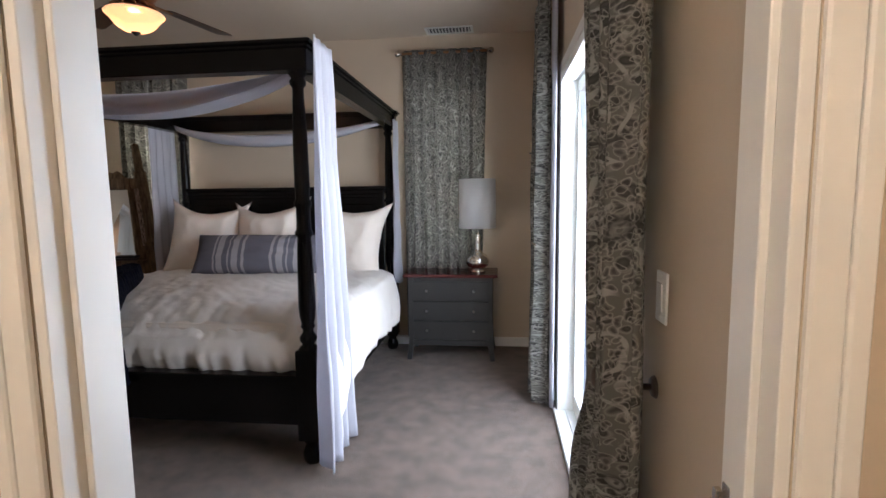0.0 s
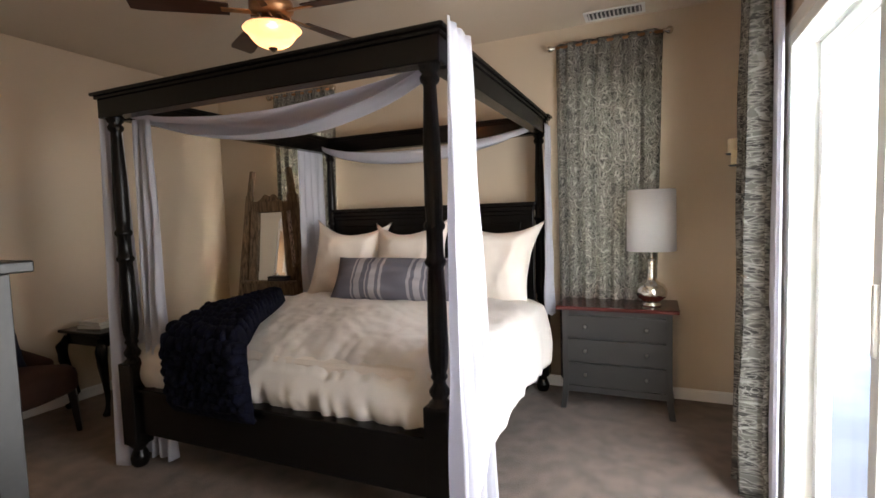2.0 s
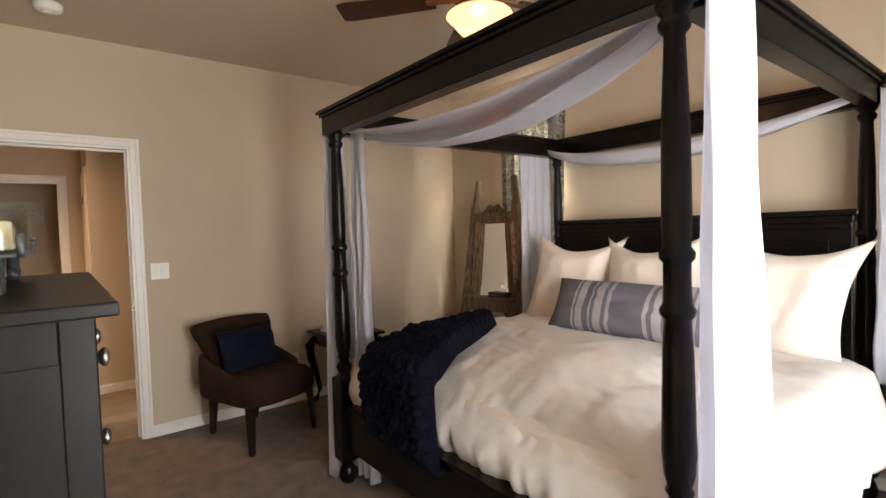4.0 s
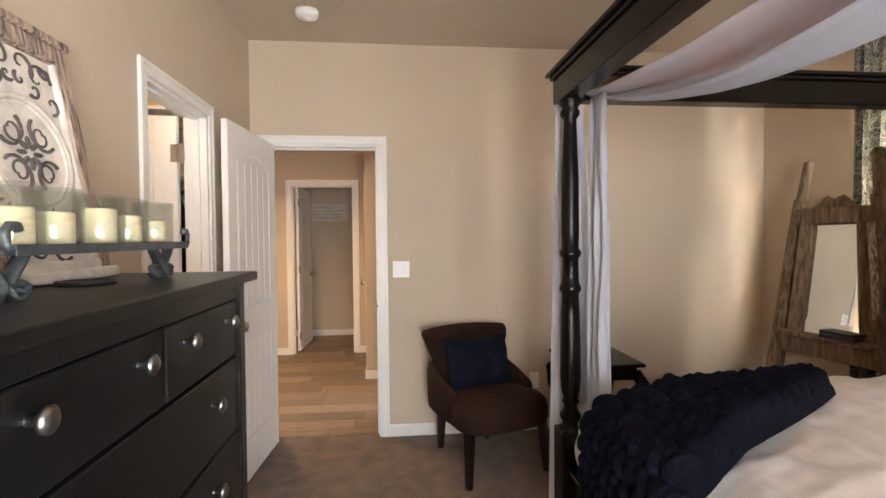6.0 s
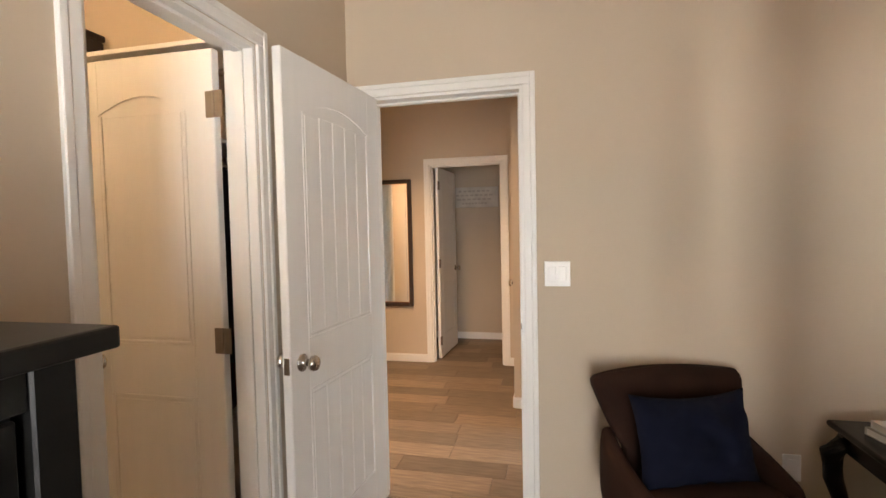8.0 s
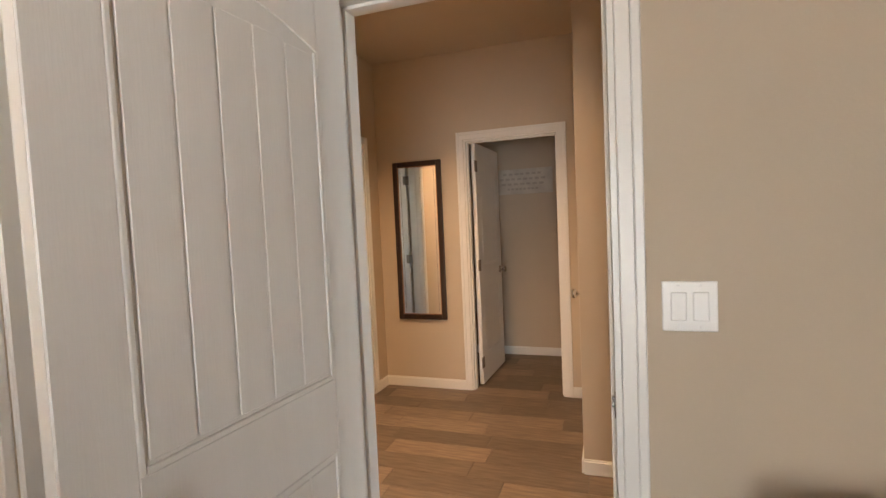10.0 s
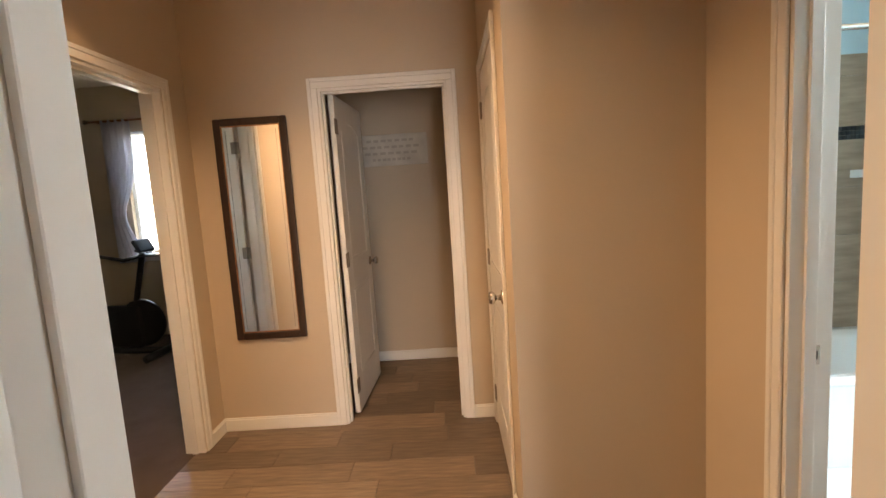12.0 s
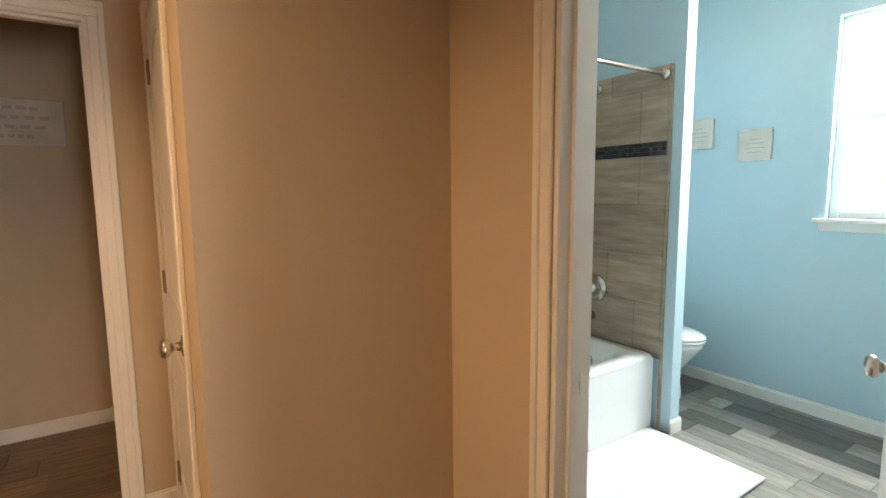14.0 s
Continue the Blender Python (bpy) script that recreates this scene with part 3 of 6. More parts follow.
def build_bed():
    bed = thing("canopy_bed", "black turned-post canopy bed with white sheer swags", "bed")
    for x in (BX0, BX1):
        for y in (BF, BR):
            bed_post(bed, x, y)
    o = 0.065

    def beam(x0, x1, y0, y1):
        bm = box(x0, x1, y0, y1, 1.955, 2.055, 0.004, 1)
        box(x0 - 0.012, x1 + 0.012, y0 - 0.012, y1 + 0.012, 2.055, 2.072, 0.004, 1, bm)
        box(x0 - 0.026, x1 + 0.026, y0 - 0.026, y1 + 0.026, 2.072, BTOP, 0.004, 1, bm)
        return part("canopy_beam", bm, BLACKW, bed)

    beam(BX0 - o, BX1 + o, BF - 0.05, BF + 0.03)
    beam(BX0 - o, BX1 + o, BR - 0.03, BR + 0.05)
    beam(BX0 - 0.05, BX0 + 0.03, BF + 0.06, BR - 0.06)
    beam(BX1 - 0.03, BX1 + 0.05, BF + 0.06, BR - 0.06)
    # rails and boards
    fb = box(BX0 + 0.05, BX1 - 0.05, BF - 0.022, BF + 0.022, 0.20, 0.44, 0.004)
    box(BX0 + 0.05, BX1 - 0.05, BF - 0.035, BF + 0.06, 0.44, 0.462, 0.006, 2, fb)
    part("footboard", fb, BLACKW, bed)
    for x in (BX0, BX1):
        part("side_rail", box(x - 0.02, x + 0.02, BF + 0.05, BR - 0.05, 0.20, 0.42, 0.004), BLACKW, bed)
    hb = part("headboard", box(BX0 + 0.05, BX1 - 0.05, BR - 0.02, BR + 0.025, 0.20, 1.36, 0.004), BLACKW, bed)
    cap = box(BX0 + 0.02, BX1 - 0.02, BR - 0.055, BR + 0.05, 1.425, 1.455, 0.008)
    box(BX0 + 0.04, BX1 - 0.04, BR - 0.04, BR + 0.04, 1.39, 1.425, 0.006, 2, cap)
    box(BX0 + 0.05, BX1 - 0.05, BR - 0.03, BR + 0.035, 1.36, 1.39, 0.004, 2, cap)
    part("cap", cap, BLACKW, hb)
    for k in range(3):
        a = BX0 + 0.13 + k * 0.565
        fr = box(a, a + 0.50, BR - 0.034, BR - 0.021, 0.85, 1.30, 0.005)
        part("panel", fr, BLACKW, hb)
    part("box_spring", box(BX0 + 0.03, BX1 - 0.03, BF + 0.04, BR - 0.03, 0.22, 0.46, 0.02), mat("box_spring_grey", (0.10, 0.10, 0.11), 0.9, 0.1, 5, 0.2, 300), bed)
    part("mattress", box(BX0 + 0.025, BX1 - 0.025, BF + 0.06, BR - 0.03, 0.462, 0.70, 0.05, 3), PILLOW, bed)
    return bed


build_bed()


def build_duvet():
    """White duvet: puffed top, long soft folds running down over the foot and the sides."""
    x0, x1, y0, y1 = BX0 - 0.09, BX1 + 0.09, BF + 0.045, BR - 0.36
    L = 0.27

    def f(u, v):
        # u across the bed with the two sides hanging, v from foot to head
        w = x1 - x0
        s = u * (w + 0.56) - 0.28
        fx, drop = x0 + min(max(s, 0), w), 0.0
        side = 0.0
        if s < 0:
            drop, side = -s, -1.0
        elif s > w:
            drop, side = s - w, 1.0
        t = v * (y1 - y0 + L) - L
        fy, dropf = y0 + max(t, 0), max(-t, 0)
        e = min(fx - x0, x1 - fx, fy - y0 + 0.0) if (drop == 0 and dropf == 0) else 0
        z = 0.775 - 0.060 * math.exp(-max(e, 0) / 0.07) - 0.085 * math.exp(-max(fy - y0, 0) / 0.20)
        z += 0.022 * fbm(fx, fy * 0.7, 3.3, 2.2) + 0.009 * fbm(fx * 1.6 + fy * 1.2, fy * 1.3, 9.1, 3.4)
        fold = noise.noise(Vector((fx * 19 + fy * 4.0, 0.4, 2.0))) + 0.45 * noise.noise(Vector((fx * 41 + fy * 9, 2.4, fy)))
        z += 0.007 * noise.noise(Vector((fx * 17 + fy * 9, fy * 11, 7.0))) + 0.004 * abs(noise.noise(Vector((fx * 9 - fy * 14, fy * 20 + fx * 4, 3.0))))
        near = math.exp(-max(fy - y0, 0) / 0.22)
        z += 0.014 * fold * near + 0.0015 * fold * math.exp(-max(fy - y0, 0) / 1.1)
        yy = fy
        if dropf:
            z -= dropf * 0.66
            yy = y0 - 0.01 - 0.035 * math.sin(min(dropf / L, 1) * math.pi) * 1.0 + 0.016 * fold * (0.4 + dropf / L) + 0.012 * (dropf / L)
        xx = fx
        if drop:
            hem = 0.80 + 0.20 * noise.noise(Vector((0.3, fy * 3.1, side * 5)))
            k = drop / 0.28
            z -= drop * (1.75 if side > 0 else 1.25) * hem
            foldy = noise.noise(Vector((side * 3, fy * 6.5, 1.0)))
            xx += side * (0.05 * math.sin(min(k, 1) * 2.2) + 0.035 * foldy * k)
        return (xx, yy, z)

    bm = sheet(160, 160, f)
    return tagged(part("duvet", bm, LINEN, None, "", True, 0.02), "rumpled white cotton duvet spread on the bed", "duvet")


build_duvet()


def cushion(w, h, t, pinch=0.9, seed=0, flange=0.0, n=26):
    """A stuffed cushion in the x-z plane, with drawn corners."""
    bm = bmesh.new()
    for side in (1, -1):
        def f(u, v, side=side):
            a, b = 2 * u - 1, 2 * v - 1
            ox = a * w / 2 * (1 - 0.10 * pinch * (1 - b * b) * abs(a))
            oz = b * h / 2 * (1 - (0.20 if b > 0 else 0.05) * pinch * (1 - a * a) * abs(b))
            d = max((1 - abs(a) ** 2.4) * (1 - abs(b) ** 2.4), 0) ** 0.55
            wr = (0.020 * noise.noise(Vector((a * 2.6 + seed, b * 2.6, side * 2.0))) + 0.008 * noise.noise(Vector((a * 7 + seed, b * 5, side * 3.0)))) * (0.3 + d)
            return (ox, side * (t / 2 * d + wr * (1 if d > 0.02 else 0)), oz)
        join(bm, sheet(n, n, f))
    bmesh.ops.remove_doubles(bm, verts=bm.verts, dist=0.0004)
    if flange:
        join(bm, moved(box(-w / 2 - flange, w / 2 + flange, -0.004, 0.004, -h / 2 - flange, h / 2 + flange, 0.002, 1), Matrix.Identity(4)))
    bmesh.ops.recalc_face_normals(bm, faces=bm.faces)
    return bm


def build_pillows():
    big = part("pillow", cushion(0.70, 0.68, 0.27, 2.0, 1.0, 0.0), PILLOW, None, "", True)
    tagged(big, "large cream square pillow leaning on the headboard", "pillow", "pillows on the bed")
    big.matrix_world = pose(-2.20, 4.30, 1.03, -18, 3, 4)
    for x, ry, rz, s in ((-1.62, -4, -3, 2), (-0.98, 5, -6, 3)):
        copy_thing(big, pose(x, 4.29 if s == 2 else 4.33, 1.03, -18, ry, rz))
    b = part("bolster_pillow", cushion(1.12, 0.33, 0.22, 0.3, 5.0), STRIPE, None, "", True)
    tagged(b, "long grey lumbar pillow with pale woven stripes", "pillow", "pillows on the bed")
    b.matrix_world = pose(-1.56, 4.02, 0.93, -28, 0, 1)


build_pillows()


def build_throw():
    """Navy faux-fur throw folded over the foot corner of the bed."""
    xa, xb = -2.42, -1.82

    def f(u, v):
        uu = u + 0.035 * noise.noise(Vector((u * 7, v * 16, 1.5)))
        vv = v + 0.016 * noise.noise(Vector((u * 7, v * 16, 8.5)))
        row = int(vv * 23)
        tuft = abs(math.sin(math.pi * (uu * 10 + 0.5 * (row % 2)))) * abs(math.sin(math.pi * vv * 23))
        lump = 0.040 * tuft ** 0.45 + 0.020 * abs(noise.noise(Vector((u * 24, v * 50, 4.5))))
        s = v * 1.42
        if s < 0.46:
            y, z, ny, nz = BF - 0.045, 0.40 + s * 0.78, -1, 0.0
        elif s < 0.56:
            q = (s - 0.46) / 0.10 * math.pi / 2
            y, z, ny, nz = BF - 0.045 + 0.064 * (1 - math.cos(q)), 0.76 + 0.03 * math.sin(q), -math.cos(q), math.sin(q)
        else:
            y, z, ny, nz = BF + 0.02 + (s - 0.56), 0.79 + 0.05 * min((s - 0.56) / 0.2, 1), 0, 1
        back = max(s - 0.46, 0) / 1.0
        xl, xr = -2.21 - 0.16 * back, -1.66 - 0.68 * back
        x = xl + (xr - xl) * u - 0.03 * math.sin(v * 5)
        edge = min(u, 1 - u, v, 1 - v)
        k = min(edge / 0.06, 1)
        return (x, y + ny * (lump * k + 0.02 * k), z + nz * (lump * k + 0.02 * k) - (0 if nz < 0.5 else 0.03 * (1 - k)))

    bm = sheet(100, 200, f)
    tagged(part("fur_throw", bm, FUR, None, "", True, 0.03), "dark navy faux-fur throw folded over the bed's foot", "throw blanket")


build_throw()


def hanging(name, x, y, along, width, z0, z1, folds, amp, spread, label, seed=0, flip=1):
    """A sheer panel hanging from a beam; along is 'x' or 'y'."""
    def f(u, v):
        wv = width * (1 + spread * (1 - v))
        a = (u - 0.5) * wv
        z = z0 + (z1 - z0) * v + (0.03 * noise.noise(Vector((u * 4 + seed, 1, 1))) * (1 - v))
        d = amp * (0.28 + 0.92 * (1 - v) + 1.6 * spread * (1 - v)) * math.sin(folds * math.pi * 2 * u + 1.2 * noise.noise(Vector((u * 3, v * 2, seed))) + seed)
        d += 0.012 * noise.noise(Vector((u * 9, v * 5, seed + 3)))
        return (x + d, y + a + spread * width * 0.1 * (1 - v), z) if along == "y" else (x + a, y + d, z)

    bm = sheet(40, 46, f)
    return tagged(part(name, bm, SHEER, None, "", True, 0.0015), label, "bed curtain", "sheer panels on the bed")


hanging("bed_curtain", BX1 + 0.108, BF + 0.055, "y", 0.27, 0.02, 2.10, 3.5, 0.026, 0.6, "white sheer panel draped over a front corner to the floor", 1.0)
hanging("bed_curtain", BX0 + 0.10, BF + 0.075, "x", 0.15, 0.03, 1.955, 3, 0.016, 0.3, "white sheer panel hanging beside a front post", 2.0)
hanging("bed_curtain", BX0 - 0.085, BF + 0.03, "y", 0.12, 0.005, 2.0, 2.5, 0.02, 0.6, "white sheer panel hanging outside a front post", 5.0)
hanging("bed_curtain", BX1 + 0.085, BR - 0.09, "y", 0.20, 0.62, 2.0, 2.5, 0.016, 0.1, "white sheer panel gathered at a rear post", 3.0)
hanging("bed_curtain", BX0 - 0.08, BR - 0.16, "y", 0.34, 0.50, 2.0, 4, 0.018, 0.05, "white sheer panel gathered at a rear post", 4.0)


def swag(x0, x1, y, z, dip, depth, lean, label):
    def f(u, v):
        x = x0 + (x1 - x0) * u
        c = 4 * u * (1 - u)
        sk = c ** (1.0 if lean == 0 else 0.9)
        a = v * math.pi * 1.1
        hang = dip * sk
        zz = z - hang * (0.35 + 0.65 * v) - 0.02 * math.sin(v * 9 + u * 3)
        yy = y + depth * (0.3 + 0.7 * sk) * math.sin(a * 0.85) * 1.0 + 0.012 * noise.noise(Vector((u * 6, v * 6, lean)))
        return (x, yy, zz)

    tagged(part("bed_swag", sheet(60, 18, f), SHEER, None, "", True, 0.0015), label, "bed curtain", "sheer swags on the bed")


swag(BX0 + 0.03, BX1 - 0.02, BF + 0.045, 1.985, 0.20, 0.26, 0, "white sheer swag under the front canopy beam")
swag(BX0 + 0.03, BX1 - 0.02, BR - 0.10, 1.985, 0.20, -0.16, 1, "white sheer swag under the rear canopy beam")

# ---- doors ----


def door_leaf(name, w, m, label, knob_side=1, hinge_show=True):
    """Two-panel plank door: hinge at local x 0, latch at x w; arched upper panel on both faces."""
    d = thing(name, label, "door", m, "interior doors")
    z0, z1 = 0.012, 2.030
    body = part("leaf", box(0, w, -0.0125, 0.0125, z0, z1), DOORW, d)
    st, mid0, mid1, low = 0.115, 0.81, 1.00, 0.24
    for s in (1, -1):
        y0, y1 = sorted((s * 0.0125, s * 0.0175))
        fr = box(0, st, y0, y1, z0, z1, 0.002, 1)
        box(w - st, w, y0, y1, z0, z1, 0.002, 1, fr)
        box(st, w - st, y0, y1, z0, low, 0.002, 1, fr)
        box(st, w - st, y0, y1, mid0, mid1, 0.002, 1, fr)
        n = 12
        arc = bmesh.new()
        vs = []
        for yy in (y0, y1):
            top = [arc.verts.new((st + (w - 2 * st) * k / n, yy, z1)) for k in range(n + 1)]
            bot = [arc.verts.new((st + (w - 2 * st) * k / n, yy, 1.835 + 0.055 * math.sin(math.pi * k / n))) for k in range(n + 1)]
            vs.append((top, bot))
        for k in range(n):
            arc.faces.new((vs[0][0][k], vs[0][0][k + 1], vs[0][1][k + 1], vs[0][1][k]))
            arc.faces.new((vs[1][0][k], vs[1][0][k + 1], vs[1][1][k + 1], vs[1][1][k]))
            arc.faces.new((vs[0][1][k], vs[0][1][k + 1], vs[1][1][k + 1], vs[1][1][k]))
        bmesh.ops.recalc_face_normals(arc, faces=arc.faces)
        join(fr, arc)
        part("frame", fr, DOORW, d)
        lip0, lip1 = sorted((s * 0.0125, s * 0.0190))
        for q0, q1 in ((low, mid0), (mid1, 1.83)):
            lip = box(st, st + 0.013, lip0, lip1, q0, q1, 0.003, 2)
            box(w - st - 0.013, w - st, lip0, lip1, q0, q1, 0.003, 2, lip)
            box(st + 0.013, w - st - 0.013, lip0, lip1, q0, q0 + 0.013, 0.003, 2, lip)
            if q1 == mid0:
                box(st + 0.013, w - st - 0.013, lip0, lip1, q1 - 0.013, q1, 0.003, 2, lip)
            part("moulding", lip, DOORW, d)
        # ogee moulding as a sloped inner lip
        a0, a1 = st + 0.018, w - st - 0.018
        np = 5 if w > 0.74 else 1
        pw = (a1 - a0) / np
        for k in range(np):
            for zz0, zz1, cut in ((mid1 + 0.02, 1.832, 1), (low + 0.02, mid0 - 0.02, 0)):
                yb0, yb1 = sorted((s * 0.0125, s * 0.0160))
                top = zz1 - (0.0 if 0 < k < np - 1 or not cut else 0.008)
                part("plank", box(a0 + k * pw + 0.002, a0 + (k + 1) * pw - 0.002, yb0, yb1, zz0, top, 0.0022, 1), DOORW, d)
    # knob set
    for s in (1, -1):
        kb = lathe([(0.032, 0), (0.032, 0.006), (0.014, 0.010), (0.011, 0.026), (0.018, 0.034), (0.027, 0.042), (0.029, 0.052), (0.024, 0.062), (0.0, 0.066)], 20)
        moved(kb, pose(w - 0.065, s * 0.0175, 0.925, -90 * s))
        part("knob", kb, CHROME, d, "brushed nickel knob", True)
    part("latch_plate", box(w - 0.001, w + 0.0015, -0.011, 0.011, 0.895, 0.955, 0.0005, 1), CHROME, d, "nickel latch plate")
    if hinge_show:
        for z in (0.20, 1.02, 1.84):
            h = tube([(-0.004, -0.021 * knob_side, z - 0.045), (-0.004, -0.021 * knob_side, z + 0.045)], 0.006, 8)
            box(0.0, 0.03, -0.0215 * knob_side - 0.0008, -0.0215 * knob_side + 0.004 * knob_side, z - 0.045, z + 0.045, bm=h)
            box(-0.0365, -0.006, -0.0215 * knob_side - 0.0008, -0.0215 * knob_side + 0.002, z - 0.045, z + 0.045, bm=h)
            part("hinge", h, HINGE, d, "satin nickel hinge")
    return d


door_leaf("door_1", 0.758, pose(-4.06, 1.205, 0, 0, 0, -4.6), "open white two-panel plank bedroom door", -1, False)
door_leaf("door_2", 0.60, pose(-3.280, 0.925, 0, 0, 0, -90), "open white arched-panel closet door", -1)
door_leaf("door_3", 0.69, pose(-6.79, 0.845, 0, 0, 0, 177.0), "open white storeroom door off the hall", 1)
door_leaf("door_4", 0.722, pose(-6.556, LY + 0.0145, 0, 0, 0, 0), "closed white two-panel door in the hall", 1)
door_leaf("door_5", 0.73, pose(-4.352, BY + 0.145, 0, 0, 0, 116), "half-open white bathroom door", -1)

door_leaf("door_6", 0.715, pose(-5.694, -0.106, 0, 0, 0, -90), "open white two-panel study door", 1)


def strike(m, label="nickel strike plate on a door jamb"):
    o = thing("strike_plate", label, "strike plate", m)
    bm = box(-0.0015, 0.0015, -0.016, 0.016, -0.028, 0.028, 0.001, 1)
    part("plate", bm, CHROME, o)
    # the plate is uncut; a thin black patch paints the recess's shade
    part("hole_shade", box(0.0012, 0.0018, -0.009, 0.009, -0.012, 0.012), BLACKP, o, "black patch painted as the latch recess's shade")
    part("lip", box(-0.001, 0.008, -0.027, -0.016, -0.014, 0.014, 0.001, 1), CHROME, o)
    return o


strike(pose(-5.0875, 2.512, 0.893, 0, 0, 0))
strike(pose(JX - 0.0175, 1.035, 0.965, 0, 0, 180))
strike(pose(WX - 0.035, 1.9025, 0.922, 0, 0, -90))


def switch_plate(name, m, gangs=2, label="white double rocker light switch plate"):
    """Plate in the local y-z plane, facing +x."""
    w = 0.070 + 0.046 * (gangs - 1)
    o = thing(name, label, "light switch", m)
    part("plate", box(0, 0.006, -w / 2, w / 2, -0.058, 0.058, 0.003, 2), PLATE, o)
    for k in range(gangs):
        c = (k - (gangs - 1) / 2) * 0.046
        part("rocker", moved(box(0.005, 0.010, c - 0.0165, c + 0.0165, -0.033, 0.033, 0.002, 1), pose(0, 0, 0, 0, -2 if k else 2)), PLATE, o)
        for z in (-0.047, 0.047):
            part("screw", moved(lathe([(0.0032, 0), (0.0030, 0.0015), (0, 0.002)], 8), pose(0.006, c, z, 0, 90)), PLATE, o)
    return o


switch_plate("light_switch", pose(WX, 2.068, 1.178))
switch_plate("light_switch", pose(EX, 1.562, 1.125, 0, 0, 180), 1, "white single rocker light switch plate")
out = thing("wall_outlet", "white wall outlet low on the bedroom wall", "outlet", pose(WX, 3.02, 0.36))
part("plate", box(0, 0.005, -0.035, 0.035, -0.057, 0.057, 0.003), PLATE, out)
for z in (-0.022, 0.022):
    part("socket", box(0.004, 0.007, -0.016, 0.016, z - 0.014, z + 0.014, 0.002, 1), PLATE, out)

# ---- ceiling fixtures ----


def build_fan():
    f = thing("ceiling_fan", "dark-bladed ceiling fan with a lit amber glass bowl", "ceiling fan", pose(-1.775, 3.09, 0))
    part("rod", lathe([(0.0, 2.74), (0.065, 2.74), (0.060, 2.70), (0.030, 2.68), (0.013, 2.67), (0.013, 2.58), (0.03, 2.57), (0.09, 2.56), (0.115, 2.53), (0.115, 2.49), (0.085, 2.46), (0.06, 2.45), (0.0, 2.45)], 28), GOLD, f, "bronze motor housing", True)
    for k in range(12):
        a = k * math.tau / 12
        sc = tube([(0.075 * math.cos(a), 0.075 * math.sin(a), 2.452), (0.112 * math.cos(a + 0.1), 0.112 * math.sin(a + 0.1), 2.442), (0.118 * math.cos(a + 0.2), 0.118 * math.sin(a + 0.2), 2.424), (0.095 * math.cos(a + 0.12), 0.095 * math.sin(a + 0.12), 2.412)], 0.0065, 6)
        part("scroll", sc, GOLD, f, "cast bronze scroll", True)
    part("fitter", lathe([(0.0, 2.44), (0.07, 2.44), (0.085, 2.425), (0.13, 2.412), (0.14, 2.40), (0.13, 2.395), (0.0, 2.395)], 28), GOLD, f, smooth=True)
    bowl = lathe([(0.146, 2.402), (0.152, 2.394), (0.143, 2.384), (0.128, 2.374), (0.115, 2.352), (0.092, 2.325), (0.060, 2.306), (0.02, 2.298), (0.0, 2.297)], 32)
    part("bowl", bowl, BOWL, f, "glowing amber glass bowl", True)
    part("finial", lathe([(0.02, 2.303), (0.026, 2.296), (0.015, 2.288), (0.007, 2.280), (0, 2.278)], 16), LEG, f, smooth=True)
    for k in range(5):
        a = 220.8 + 72 * k
        b = bmesh.new()
        n = 10
        ring = []
        for z in (-0.003, 0.003):
            row = []
            for q in range(n + 1):
                x = 0.21 + 0.47 * q / n
                w = 0.050 + 0.022 * q / n
                if q == n:
                    w -= 0.012
                row.append((b.verts.new((x, -w, z)), b.verts.new((x, w, z))))
            ring.append(row)
        lo, hi = ring
        for q in range(n):
            b.faces.new((hi[q][0], hi[q + 1][0], hi[q + 1][1], hi[q][1]))
            b.faces.new((lo[q][1], lo[q + 1][1], lo[q + 1][0], lo[q][0]))
            b.faces.new((lo[q][0], lo[q + 1][0], hi[q + 1][0], hi[q][0]))
            b.faces.new((hi[q][1], hi[q + 1][1], lo[q + 1][1], lo[q][1]))
        b.faces.new((lo[n][0], lo[n][1], hi[n][1], hi[n][0]))
        b.faces.new((hi[0][0], hi[0][1], lo[0][1], lo[0][0]))
        bl = part("blade", b, FANW, f)
        bl.matrix_local = pose(0, 0, 2.485, 0, 0, a) @ pose(0, 0, 0, 11)
        arm = box(0.09, 0.25, -0.018, 0.018, -0.008, 0.0, 0.003)
        part("blade_iron", arm, GOLD, bl)
    return f


build_fan()

sd = thing("smoke_detector", "round white smoke detector on the ceiling", "smoke detector", pose(-3.619, 1.525, CEILING))
part("body", lathe([(0.0, 0), (0.068, 0), (0.068, -0.022), (0.060, -0.036), (0.035, -0.042), (0, -0.043)], 28), PLATE, sd, smooth=True)
part("sensor", lathe([(0.022, -0.042), (0.02, -0.047), (0, -0.048)], 16), PLATE, sd, smooth=True)

vent = thing("ceiling_vent", "white louvred air vent in the ceiling", "vent", pose(-0.155, 4.66, CEILING))
fr = box(-0.20, 0.20, -0.085, -0.062, -0.008, 0, 0.002, 1)
box(-0.20, 0.20, 0.062, 0.085, -0.008, 0, 0.002, 1, fr)
box(-0.20, -0.177, -0.062, 0.062, -0.008, 0, 0.002, 1, fr)
box(0.177, 0.20, -0.062, 0.062, -0.008, 0, 0.002, 1, fr)
part("frame", fr, VENTM, vent)
# no opening is cut: a dark plate gives the shade between the slats
part("backing", box(-0.177, 0.177, -0.062, 0.062, -0.0025, -0.001), VENTD, vent, "dark plate standing in for shade in the duct")
for k in range(13):
    x = -0.165 + 0.0275 * k
    part("slat", moved(box(-0.0008, 0.0008, -0.062, 0.062, -0.007, 0.007), pose(x, 0, -0.009, 0, 35)), VENTM, vent)

# ---- windows, rods, drapes ----


